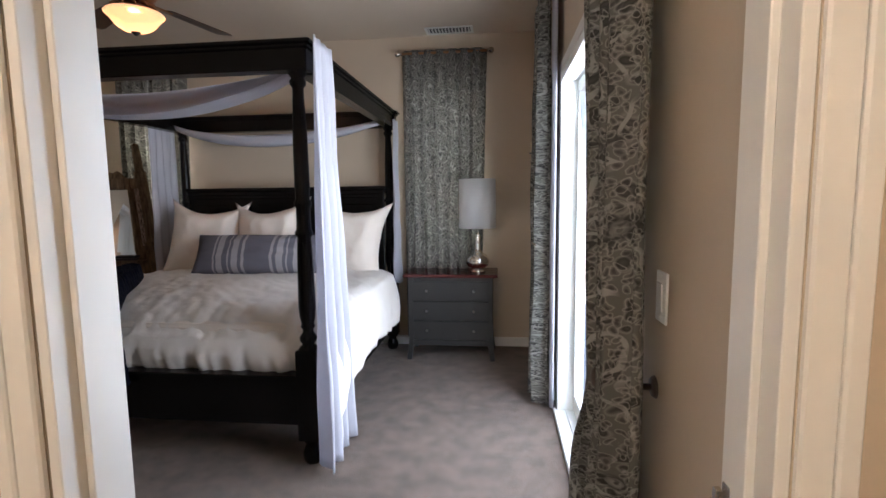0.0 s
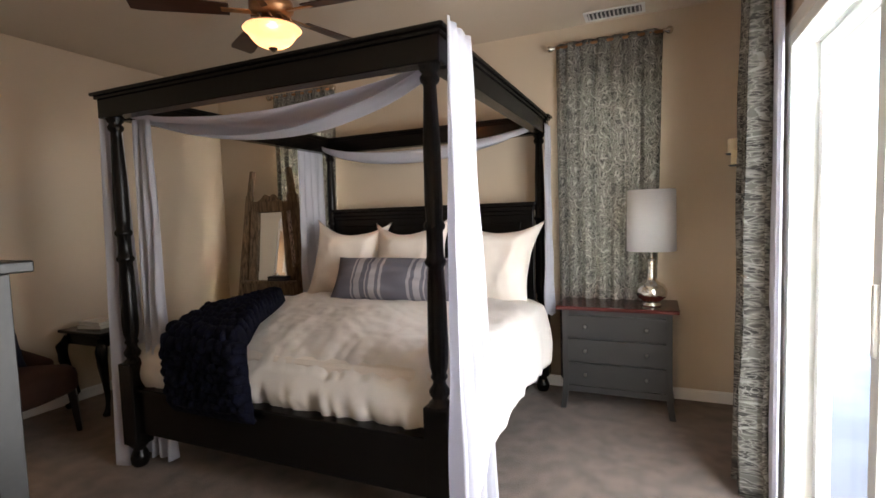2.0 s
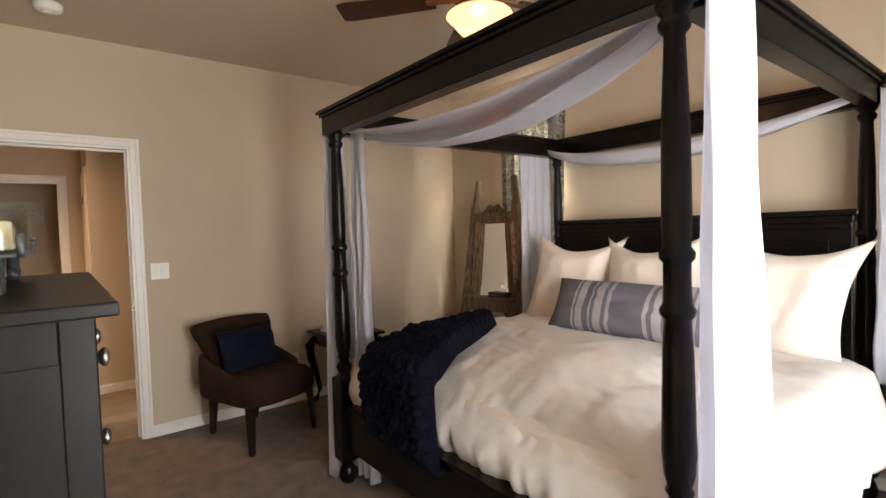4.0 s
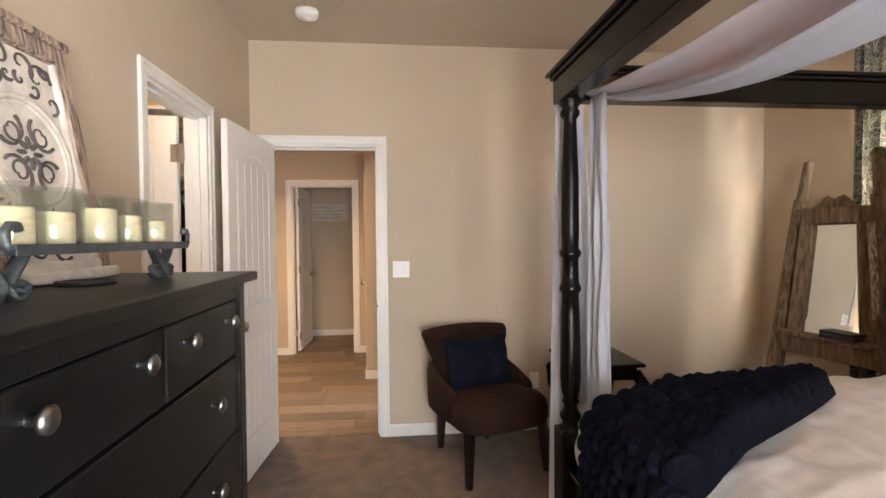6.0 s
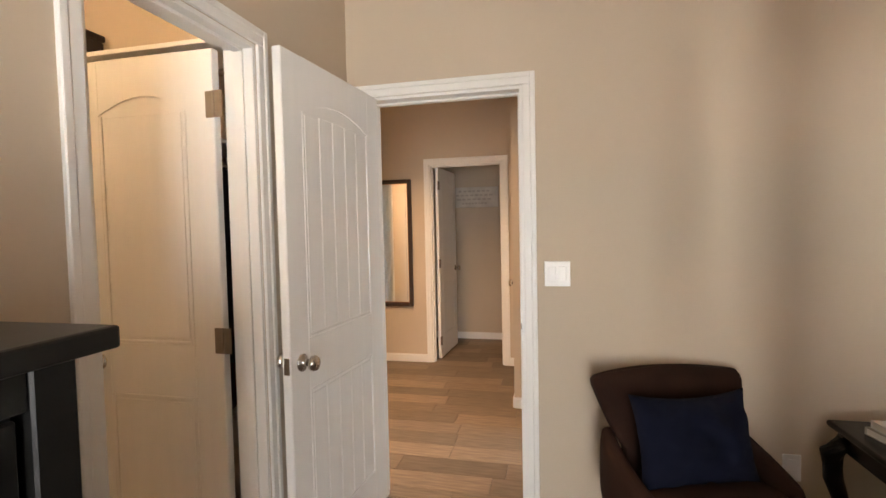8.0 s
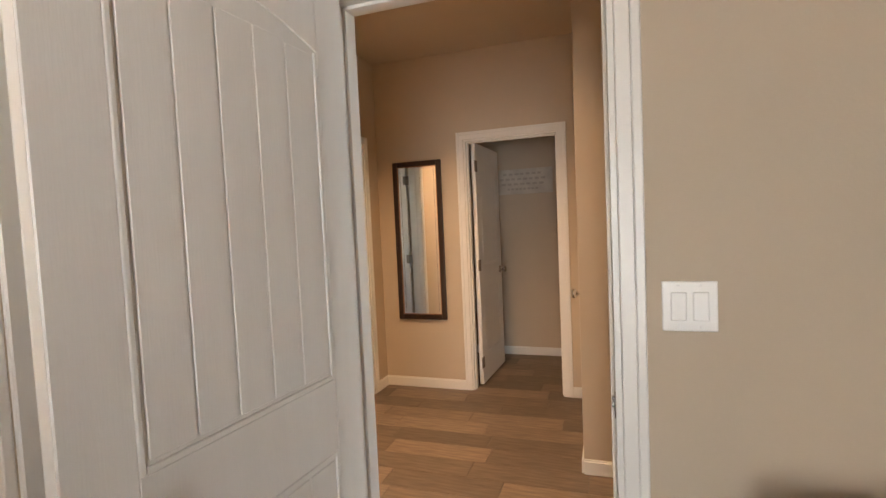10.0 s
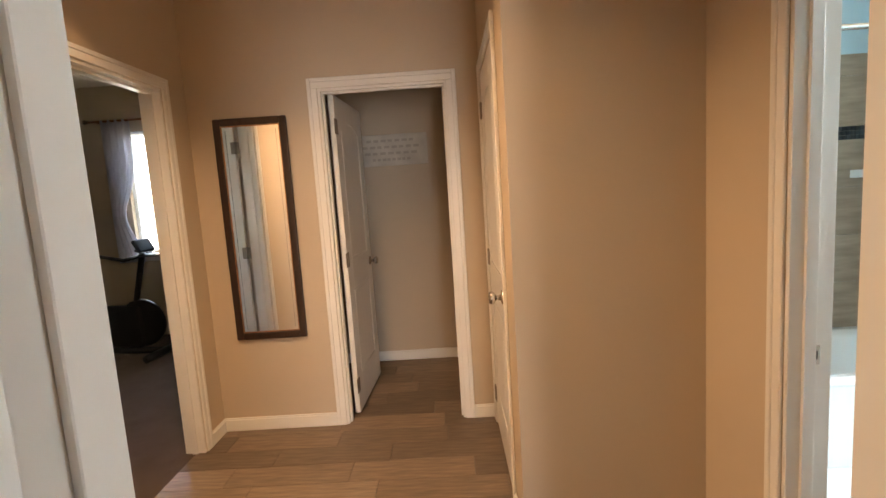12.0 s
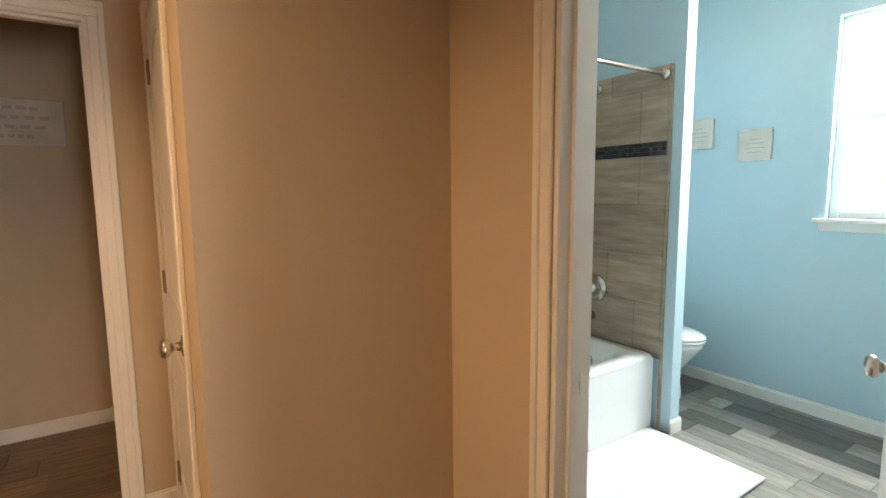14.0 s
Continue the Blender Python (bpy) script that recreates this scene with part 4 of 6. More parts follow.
def window(name, axis, face, out, a0, a1, z0, z1, depth=0.15, rail=True, label="white vinyl window behind drapes"):
    """Frame, sashes and panes in an opening; face is the inner wall face and out points outdoors."""
    w = thing(name, label, "window", None, "", "structure")

    def bx(b0, b1, c0, c1, q0, q1, bev=0.003):
        lo, hi = sorted((face + out * q0, face + out * q1))
        return box(lo, hi, b0, b1, c0, c1, bev, 1) if axis == "x" else box(b0, b1, lo, hi, c0, c1, bev, 1)

    t = 0.045
    f = bx(a0, a0 + t, z0, z1, 0.05, 0.12)
    for b in (bx(a1 - t, a1, z0, z1, 0.05, 0.12), bx(a0 + t, a1 - t, z0, z0 + t, 0.05, 0.12), bx(a0 + t, a1 - t, z1 - t, z1, 0.05, 0.12)):
        join(f, b)
    if rail:
        join(f, bx(a0 + t, a1 - t, (z0 + z1) / 2 - 0.02, (z0 + z1) / 2 + 0.02, 0.06, 0.11))
    part("window_frame", f, VINYL, w)
    g = part("pane", bx(a0 + t, a1 - t, z0 + t, z1 - t, 0.083, 0.087, 0), PANE, w, "clear glass")
    g.visible_shadow = False
    part("window_sill", bx(a0 - 0.05, a1 + 0.05, z0 - 0.022, z0, -0.045, 0.05), WHITE, w)
    part("apron", bx(a0 - 0.03, a1 + 0.03, z0 - 0.075, z0 - 0.022, -0.012, 0.0), WHITE, w)
    return w


window("window_1", "y", NY, 1, -0.50, 0.06, 0.75, 2.30)
window("window_2", "y", NY, 1, -3.23, -2.74, 0.75, 2.30)
window("window_3", "y", BN, 1, -5.47, -4.62, 1.195, 2.32, label="white double-hung bathroom window")
window("window_4", "x", -9.1, -1, -1.95, -1.15, 0.92, 2.26, label="white study window with blinds")


def rod(a, b, wall_dir, label, r=0.011):
    """A bronze curtain rod with ball finials and wall brackets."""
    a, b = Vector(a), Vector(b)
    o = thing("curtain_rod", label, "curtain rod", Matrix.Translation(a))
    d = (b - a).normalized()
    part("rod", tube([(0, 0, 0), b - a], r, 12), GOLD, o, smooth=True)
    for p, s in ((Vector((0, 0, 0)), -1), (b - a, 1)):
        q = (d * s).to_track_quat("Z", "Y").to_matrix().to_4x4()
        fin = lathe([(0.012, 0), (0.017, 0.004), (0.012, 0.010), (0.010, 0.016), (0.022, 0.028), (0.027, 0.042), (0.020, 0.056), (0.0, 0.064)], 16)
        part("finial", moved(fin, Matrix.Translation(p) @ q), CHROME, o, "polished glass-like finial", True)
        c = p - d * s * 0.05
        part("bracket", tube([c, c + Vector(wall_dir)], 0.007, 8), GOLD, o, smooth=True)
    return o


rod((-0.57, 4.71, 2.575), (0.155, 4.71, 2.575), (0, 0.088, 0), "short bronze rod over the window drapes")
rod((-3.275, 4.71, 2.55), (-2.60, 4.71, 2.55), (0, 0.088, 0), "short bronze rod over the window drapes")
rod((0.54, 1.16, 2.60), (0.54, 3.98, 2.60), (0.088, 0, 0), "long bronze rod over the patio door")


def drape(name, origin, along, width, z0, z1, folds, amp, label, tie=None, pinch=0.6, seed=0, pull=0.0, group="damask drapes", ret=0.0):
    """Pleated patterned drape; along is a unit x or y vector, tie a height at which it is gathered."""
    ox, oy = origin
    ax, ay = along

    def f(u, v):
        z = z0 + (z1 - z0) * v
        k = 1.0
        if tie is not None:
            g = (1 - (z - tie) / (z1 - tie)) ** 1.3 if z > tie else math.exp(-((z - tie) / 0.25) ** 2)
            k = 1 - (1 - pinch) * g
        else:
            k = 1 - 0.10 * (1 - v) * (1 - pinch)
        a = pull * width * (1 - k) + u * width * k
        ph = folds * math.tau * u + 0.9 * noise.noise(Vector((u * 3 + seed, v * 1.5, seed)))
        d = amp * (0.55 + 0.45 * (1 - v)) * math.sin(ph) + 0.3 * amp * math.sin(2 * ph + 1.3)
        d += 0.35 * amp * noise.noise(Vector((u * 5, v * 4, seed + 2)))
        if v > 0.96:
            d *= 0.6
        d -= ret * (max(0.0, 1 - u / 0.07) ** 2 + max(0.0, (u - 0.93) / 0.07) ** 2)
        return (ox + ax * a + ay * d, oy + ay * a - ax * d, z)

    return tagged(part(name, sheet(int(folds * 14), 60, f, (width * 1.7, z1 - z0)), DRAPE, None, "", True, 0.003), label, "curtain", group)


drape("window_drape", (-0.575, 4.705), (1, 0), 0.73, 0.10, 2.60, 7, 0.032, "grey patterned damask drapes drawn over a window", None, 0.2, 1.0, ret=0.07)
drape("window_drape", (-3.285, 4.705), (1, 0), 0.69, 0.10, 2.575, 7, 0.032, "grey patterned damask drapes drawn over a window", None, 0.2, 2.0, ret=0.07)
drape("patio_drape", (0.535, 1.47), (0, 1), 0.50, 0.02, 2.62, 4.0, 0.042, "taupe paisley drape tied back beside the patio door", 0.90, 0.50, 3.0, 0.0)
drape("patio_drape", (0.54, 3.48), (0, 1), 0.30, 0.02, 2.62, 4.0, 0.060, "taupe paisley drape tied back beside the patio door", 1.05, 0.80, 4.0, 0.6)


def holdback(x, y, z, label):
    o = thing("curtain_holdback", label, "curtain holdback", pose(x, y, z))
    part("stem", tube([(0, 0, 0), (-0.05, 0, 0), (-0.105, 0.0, 0.004), (-0.125, 0.02, 0.01)], 0.008, 8), BRONZE, o, smooth=True)
    part("knob", moved(lathe([(0.0, 0), (0.026, 0.003), (0.030, 0.012), (0.018, 0.022), (0, 0.026)], 18), pose(-0.12, 0.02, 0.01, 0, -90)), BRONZE, o, "bronze rosette", True)
    part("rose", moved(lathe([(0.0, 0), (0.028, 0), (0.022, 0.008), (0, 0.010)], 18), pose(0, 0, 0, 0, -90)), BRONZE, o, smooth=True)


holdback(EX, 1.60, 0.90, "bronze curtain holdback on the wall")
tb = tube([(0.49, 3.50, 1.05), (0.462, 3.62, 1.055), (0.49, 3.78, 1.05)], 0.006, 8)
tagged(part("tieback_ring", tb, CHROME, None, "", True), "thin metal tieback round the drape", "curtain tieback")


def sheer_f(u, v):
    return (0.585 + 0.012 * math.sin(u * 30), 3.40 + 0.11 * u, 0.04 + 2.50 * v)


tagged(part("sheer_curtain", sheet(30, 20, sheer_f), SHEER, None, "", True, 0.0012), "narrow white sheer gathered at the patio door", "curtain")


def build_patio():
    """Sliding glass door in the east wall."""
    o = thing("sliding_door", "white vinyl sliding glass patio door", "sliding door", None, "", "structure")
    x0, x1, y0, y1, z0, z1 = EX - 0.012, EX + 0.14, 1.80, 3.45, 0.03, 2.06
    f = box(x0, x1, y0, y0 + 0.05, z0, z1, 0.004, 1)
    box(x0, x1, y1 - 0.05, y1, z0, z1, 0.004, 1, f)
    box(x0, x1, y0 + 0.05, y1 - 0.05, z1 - 0.05, z1, 0.004, 1, f)
    part("frame", f, VINYL, o)
    tr = box(x0 - 0.02, x1, y0, y1, 0.0, 0.03, 0.004, 1)
    box(x0 + 0.05, x0 + 0.058, y0 + 0.05, y1 - 0.05, 0.03, 0.042, 0.0, 1, tr)
    box(x0 + 0.10, x0 + 0.108, y0 + 0.05, y1 - 0.05, 0.03, 0.042, 0.0, 1, tr)
    part("track", tr, VINYL, o)
    ym = (y0 + y1) / 2
    for q, (a, b, xo) in enumerate(((y0 + 0.05, ym + 0.04, 0.045), (ym - 0.04, y1 - 0.05, 0.095))):
        xa, xb = x0 + xo, x0 + xo + 0.035
        s = 0.075
        p = box(xa, xb, a, a + s, 0.042, z1 - 0.05, 0.004, 1)
        box(xa, xb, b - s, b, 0.042, z1 - 0.05, 0.004, 1, p)
        box(xa, xb, a + s, b - s, 0.042, 0.15, 0.004, 1, p)
        box(xa, xb, a + s, b - s, z1 - 0.05 - s, z1 - 0.05, 0.004, 1, p)
        box(xa - 0.006, xb + 0.006, a + s - 0.012, a + s + 0.004, 0.15, z1 - 0.05 - s, 0.002, 1, p)
        box(xa - 0.006, xb + 0.006, b - s - 0.004, b - s + 0.012, 0.15, z1 - 0.05 - s, 0.002, 1, p)
        pn = part("panel", p, VINYL, o)
        g = part("pane", box((xa + xb) / 2 - 0.002, (xa + xb) / 2 + 0.002, a + s, b - s, 0.15, z1 - 0.05 - s), PANE, pn, "clear glass")
        g.visible_shadow = False
    part("handle", box(x0 + 0.03, x0 + 0.046, ym - 0.02, ym + 0.005, 0.95, 1.15, 0.006), VINYL, o, "white pull handle")


build_patio()
casing_patio = bmesh.new()
box(EX - 0.014, EX, 3.45, 3.51, 0, 2.12, 0.003, 1, casing_patio)
box(EX - 0.014, EX, 1.74, 1.80, 0, 2.12, 0.003, 1, casing_patio)
box(EX - 0.014, EX, 1.80, 3.45, 2.06, 2.12, 0.003, 1, casing_patio)
alone("trim_patio", casing_patio, WHITE, "white casing round the patio door", "door casing")

sc = thing("candle_sconce", "dark metal wall sconce with two cream candles", "sconce", pose(EX, 4.30, 1.62))
part("back_plate", box(-0.012, 0, -0.03, 0.03, -0.20, 0.32, 0.004), IRON, sc)
for y, z in ((-0.075, -0.02), (0.075, 0.06)):
    part("arm", tube([(-0.006, 0, z - 0.06), (-0.06, y * 0.6, z - 0.05), (-0.09, y, z - 0.005)], 0.006, 8), IRON, sc, smooth=True)
    part("dish", moved(lathe([(0, 0), (0.042, 0.0), (0.050, 0.008), (0.044, 0.008), (0.0, 0.005)], 20), pose(-0.09, y, z)), IRON, sc, smooth=True)
    part("candle", moved(lathe([(0, 0), (0.034, 0), (0.036, 0.004), (0.036, 0.085), (0.030, 0.088), (0, 0.083)], 20), pose(-0.09, y, z + 0.005)), WAX, sc, "cream pillar candle", True)

# ---- nightstand and lamp ----


def build_nightstand():
    o = thing("nightstand", "charcoal three-drawer nightstand with cherry-red top", "nightstand", pose(-0.140, 4.550, 0) @ Matrix.Diagonal((0.97, 1, 1.090, 1)))
    w, d = 0.355, 0.185
    part("top", box(-w - 0.045, w + 0.045, -d - 0.03, d + 0.02, 0.642, 0.665, 0.006), CHERRY, o, "glossy cherry-red wooden top")
    part("body", box(-w + 0.012, w - 0.012, -d + 0.012, d, 0.12, 0.642, 0.003), STAND, o)
    for x in (-1, 1):
        for y in (-1, 1):
            n = 8
            prof = [(x * (w - 0.018 + 0.022 * max(0, (0.18 - z) / 0.18) ** 1.6), y * (d - 0.012) - 0.0, z) for z in (0.642, 0.5, 0.35, 0.2, 0.12, 0.06, 0.0)]
            lg = bmesh.new()
            rings = [[lg.verts.new((px + sx * 0.02, py + sy * 0.018, pz)) for sx, sy in ((-1, -1), (1, -1), (1, 1), (-1, 1))] for px, py, pz in prof]
            for a, b in zip(rings, rings[1:]):
                for k in range(4):
                    lg.faces.new((a[k], a[(k + 1) % 4], b[(k + 1) % 4], b[k]))
            lg.faces.new(rings[0])
            lg.faces.new(rings[-1])
            bmesh.ops.recalc_face_normals(lg, faces=lg.faces)
            part("leg", lg, STAND, o)
    for k in range(3):
        z = 0.160 + k * 0.152
        dr = part("drawer", box(-w + 0.035, w - 0.035, -d - 0.004, -d + 0.018, z, z + 0.143, 0.004), STAND, o)
        for x in (-0.2, 0.2):
            part("knob", moved(lathe([(0.006, 0), (0.006, 0.008), (0.012, 0.012), (0.013, 0.018), (0, 0.022)], 12), pose(x, -d - 0.004, z + 0.075, 90)), PEWTER, dr, "small pewter knob", True)
    part("apron", box(-w + 0.03, w - 0.03, -d, -d + 0.014, 0.115, 0.155, 0.003), STAND, o)
    return o


build_nightstand()
tl = thing("table_lamp", "mercury-glass table lamp with white drum shade", "lamp", pose(0.080, 4.50, 0.725))
part("base", lathe([(0, 0), (0.060, 0), (0.062, 0.012), (0.045, 0.020), (0.050, 0.030), (0.085, 0.055), (0.100, 0.085), (0.098, 0.115), (0.078, 0.145), (0.045, 0.165), (0.028, 0.185), (0.024, 0.215), (0.024, 0.26), (0.029, 0.30), (0.020, 0.315), (0, 0.318)], 36), MERC, tl, "speckled silver mercury glass", True)
part("stem", lathe([(0.012, 0.31), (0.016, 0.32), (0.008, 0.335), (0.008, 0.755), (0, 0.755)], 14), CHROME, tl, smooth=True)
shd = lathe([(0.149, 0.370), (0.154, 0.370), (0.150, 0.772), (0.145, 0.772), (0.149, 0.370)], 48)
part("shade", shd, SHADE, tl, "white fabric drum shade", True)
part("spider", tube([(-0.146, 0, 0.755), (0, 0, 0.753), (0.146, 0, 0.755)], 0.003, 6), CHROME, tl)

# ---- ladder mirror ----


def beam_between(a, b, w, d, taper=0.0):
    a, b = Vector(a), Vector(b)
    v = b - a
    bm = box(-w / 2, w / 2, -d / 2, d / 2, 0, v.length, 0.006, 1)
    for vt in bm.verts:
        k = vt.co.z / v.length
        vt.co.x *= 1 - taper * k
        vt.co.x += 0.006 * noise.noise(Vector((k * 6, vt.co.x * 9, w * 40)))
        vt.co.y += 0.005 * noise.noise(Vector((k * 5, vt.co.y * 9, d * 70)))
    q = v.normalized().to_track_quat("Z", "Y").to_matrix().to_4x4()
    return moved(bm, Matrix.Translation(a) @ q)


lm = thing("floor_mirror", "rustic barn-wood ladder-frame mirror leaning in the corner", "mirror")
LA, LB = Vector((-3.45, 4.28, 0.0)), Vector((-3.545, 4.625, 1.62))
RA, RB = Vector((-2.76, 4.50, 0.0)), Vector((-3.04, 4.65, 1.62))
part("leg", beam_between(LA, LB, 0.10, 0.05, 0.35), BARN, lm)
part("leg", beam_between(RA, RB, 0.13, 0.05, 0.30), BARN, lm)
part("horn", beam_between(LB - (LB - LA) * 0.06, (-3.53, 4.67, 1.86), 0.050, 0.045, 0.2), BARN, lm)
part("horn", beam_between(RB - (RB - RA) * 0.10, (-3.10, 4.69, 1.875), 0.070, 0.05, 0.3), BARN, lm)


def on(t, q, off=0.0):
    """A point at height share t between the two legs, q across."""
    a, b = LA + (LB - LA) * t, RA + (RB - RA) * t
    p = a + (b - a) * q
    return p + Vector((0.10, -0.30, 0.05)).normalized() * off


part("rail", beam_between(on(0.93, 0.0, 0.02), on(0.93, 1.0, 0.02), 0.05, 0.10), BARN, lm)
part("rail", beam_between(on(0.455, 0.0, 0.02), on(0.455, 1.0, 0.02), 0.05, 0.12), BARN, lm)
part("ledge", beam_between(on(0.492, 0.05, 0.06), on(0.492, 0.95, 0.06), 0.09, 0.025), BARN, lm)
part("inner_stile", beam_between(on(0.49, 0.17, 0.015), on(0.93, 0.17, 0.015), 0.075, 0.035), BARN, lm)
part("inner_stile", beam_between(on(0.49, 0.83, 0.015), on(0.93, 0.83, 0.015), 0.075, 0.035), BARN, lm)
crest = bmesh.new()
n = 14
cv = [[crest.verts.new(on(0.955 + (0.045 * math.sin(math.pi * k / n) ** 1.4 * (1 + 0.25 * math.cos(6 * math.pi * k / n)) if h else -0.01), 0.16 + 0.68 * k / n, o)) for k in range(n + 1)] for o in (0.0, 0.03) for h in (0, 1)]
for k in range(n):
    crest.faces.new((cv[0][k], cv[0][k + 1], cv[1][k + 1], cv[1][k]))
    crest.faces.new((cv[2][k], cv[3][k], cv[3][k + 1], cv[2][k + 1]))
    crest.faces.new((cv[1][k], cv[1][k + 1], cv[3][k + 1], cv[3][k]))
bmesh.ops.recalc_face_normals(crest, faces=crest.faces)
part("crest", crest, BARN, lm, "carved wooden crest rail")
part("side_plank", beam_between(on(0.58, 0.97, 0.035), on(0.90, 0.97, 0.035), 0.09, 0.02), WORN, lm, "pale worn plank")
part("side_plank", beam_between(on(0.10, 1.0, 0.035), on(0.60, 1.0, 0.035), 0.10, 0.02), BARN, lm)
gm = bmesh.new()
qs = [gm.verts.new(on(t, q, o)) for o in (0.0, 0.008) for t, q in ((0.47, 0.16), (0.47, 0.82), (0.94, 0.84), (0.94, 0.14))]
for ids in ((0, 1, 2, 3), (7, 6, 5, 4), (0, 4, 5, 1), (1, 5, 6, 2), (2, 6, 7, 3), (3, 7, 4, 0)):
    gm.faces.new([qs[i] for i in ids])
bmesh.ops.recalc_face_normals(gm, faces=gm.faces)
part("mirror_glass", gm, MIRROR, lm, "plain mirror glass")
bkm = thing("stacked_books", "two dark books lying on the mirror's ledge", "book")
for k, c in enumerate(((0.03, 0.02, 0.018), (0.012, 0.012, 0.014))):
    p = on(0.500, 0.66, 0.075) + Vector((0, 0, 0.021 * k))
    part("book", moved(box(-0.09, 0.09, -0.05, 0.05, 0, 0.02, 0.002, 1), Matrix.Translation(p) @ pose(0, 0, 0, 0, 0, 14 - 6 * k)), mat("book_cover", c, 0.5), bkm)

# ---- slipper chair and side table ----


def build_chair():
    o = thing("slipper_chair", "dark brown upholstered slipper chair with flared back", "chair", pose(-3.63, 2.58, 0, 0, 0, -71))

    def closed(nu, nv, f):
        """A stuffed shape: rings over u closed round, stacked over v."""
        b = bmesh.new()
        rings = [[b.verts.new(f(i / nu * math.tau, j / nv)) for i in range(nu)] for j in range(nv + 1)]
        for q, w in zip(rings, rings[1:]):
            for k in range(nu):
                b.faces.new((q[k], q[(k + 1) % nu], w[(k + 1) % nu], w[k]))
        b.faces.new(rings[0])
        b.faces.new(rings[-1])
        bmesh.ops.recalc_face_normals(b, faces=b.faces)
        return b

    def seat(a, v):
        # rounded block, wider and bowed at the front, crowned on top
        c, sn = math.cos(a), math.sin(a)
        k = (abs(c) ** 5 + abs(sn) ** 5) ** -0.2
        x, y = k * c, k * sn
        edge = (0.86, 0.97, 1.0, 1.0, 0.97, 0.88, 0.60, 0.25, 0.02)[round(v * 8)]
        z = (0.285, 0.295, 0.32, 0.38, 0.425, 0.450, 0.468, 0.478, 0.480)[round(v * 8)]
        w = 0.275 + 0.035 * y
        return (x * w * edge, (0.31 * y + (0.045 * (1 - x * x) if y > 0 else 0)) * edge, z + 0.012 * y)

    part("seat", closed(48, 8, seat), BROWN, o, smooth=True)

    def back(a, v):
        c, sn = math.cos(a), math.sin(a)
        k = (abs(c) ** 4 + abs(sn) ** 4) ** -0.25
        x, y = k * c, k * sn
        half = 0.232 + 0.088 * max(0.0, (v - 0.42) / 0.58) ** 0.9 - 0.020 * math.exp(-((v - 0.40) / 0.16) ** 2)
        if v > 0.93:
            half -= 0.016 * ((v - 0.93) / 0.07) ** 2
        t = 0.048 + 0.020 * math.exp(-((v - 0.86) / 0.10) ** 2) - (0.030 * ((v - 0.93) / 0.07) ** 2 if v > 0.93 else 0)
        curve = 0.055 * x * x
        yc = -0.235 - 0.075 * v - 0.10 * max(0.0, v - 0.62) ** 1.3
        return (x * half, yc + curve + y * t, 0.34 + 0.455 * v + 0.012 * (1 - x * x) * v)

    part("backrest", closed(40, 26, back), BROWN, o, smooth=True)
    for x in (-1, 1):
        def arm(a, v, x=x):
            c, sn = math.cos(a), math.sin(a)
            top = 0.60 - 0.115 * v ** 0.8
            mid, hh = (top + 0.30) / 2, (top - 0.30) / 2
            k = (abs(c) ** 4 + abs(sn) ** 4) ** -0.25
            end = 1.0 if v < 0.9 else 1 - 0.5 * ((v - 0.9) / 0.1) ** 2
            return (x * (0.258 + 0.014 * math.sin(v * math.pi)) + 0.032 * k * c * end, -0.25 + 0.36 * v, mid + hh * k * sn * (0.9 + 0.1 * end))
        part("arm", closed(20, 14, arm), BROWN, o, smooth=True)
        for y in (-1, 1):
            top = (x * (0.245 if y > 0 else 0.19), y * 0.245, 0.31)
            bot = (x * (0.262 if y > 0 else 0.175), y * (0.270 if y > 0 else 0.30), 0)
            part("leg", tube([bot, top], [0.021, 0.034], 4), LEG, o, "dark stained tapered leg")
    return o


build_chair()
cp = part("throw_pillow", cushion(0.46, 0.34, 0.15, 0.8, 7.0), NAVY, None, "", True)
tagged(cp, "dark navy cushion propped on the brown chair", "pillow")
cp.matrix_world = pose(-3.712, 2.552, 0.605, 17, 0, -71)


def build_side_table():
    o = thing("side_table", "small black side table with curved cabriole legs", "side table", pose(-3.74, 3.33, 0))
    part("top", box(-0.25, 0.25, -0.23, 0.23, 0.585, 0.61, 0.010, 3), BLACKW, o)
    part("apron", box(-0.21, 0.21, -0.19, 0.19, 0.50, 0.585, 0.006), BLACKW, o)
    for x in (-1, 1):
        for y in (-1, 1):
            pts = [(x * (0.20 + dx), y * (0.18 + dx), z) for dx, z in ((0, 0.55), (0.035, 0.48), (0.03, 0.38), (0.0, 0.25), (-0.02, 0.12), (0.0, 0.045), (0.03, 0.015))]
            part("leg", tube(pts, [0.034, 0.040, 0.034, 0.024, 0.018, 0.018, 0.024], 12), BLACKW, o, smooth=True)
    return o


build_side_table()
for k, (c, lab) in enumerate((((0.30, 0.26, 0.20), "tan hardback book lying on the side table"), ((0.55, 0.52, 0.47), "pale paperback book on top of a tan one"))):
    bk = thing("book", lab, "book", pose(-3.76 + 0.02 * k, 3.26, 0.61 + 0.028 * k, 0, 0, 12 - 9 * k))
    part("pages", box(-0.105, 0.10, -0.074, 0.074, 0.003, 0.025), mat("paper_edge", (0.70, 0.66, 0.58), 0.9), bk)
    cv = box(-0.11, 0.105, -0.078, 0.078, 0, 0.003, 0.001, 1)
    box(-0.11, 0.105, -0.078, 0.078, 0.025, 0.028, 0.001, 1, cv)
    box(-0.111, -0.106, -0.078, 0.078, 0, 0.028, 0.001, 1, cv)
    part("cover", cv, mat("book_cloth", c, 0.6), bk)

# ---- dresser and what stands on it ----


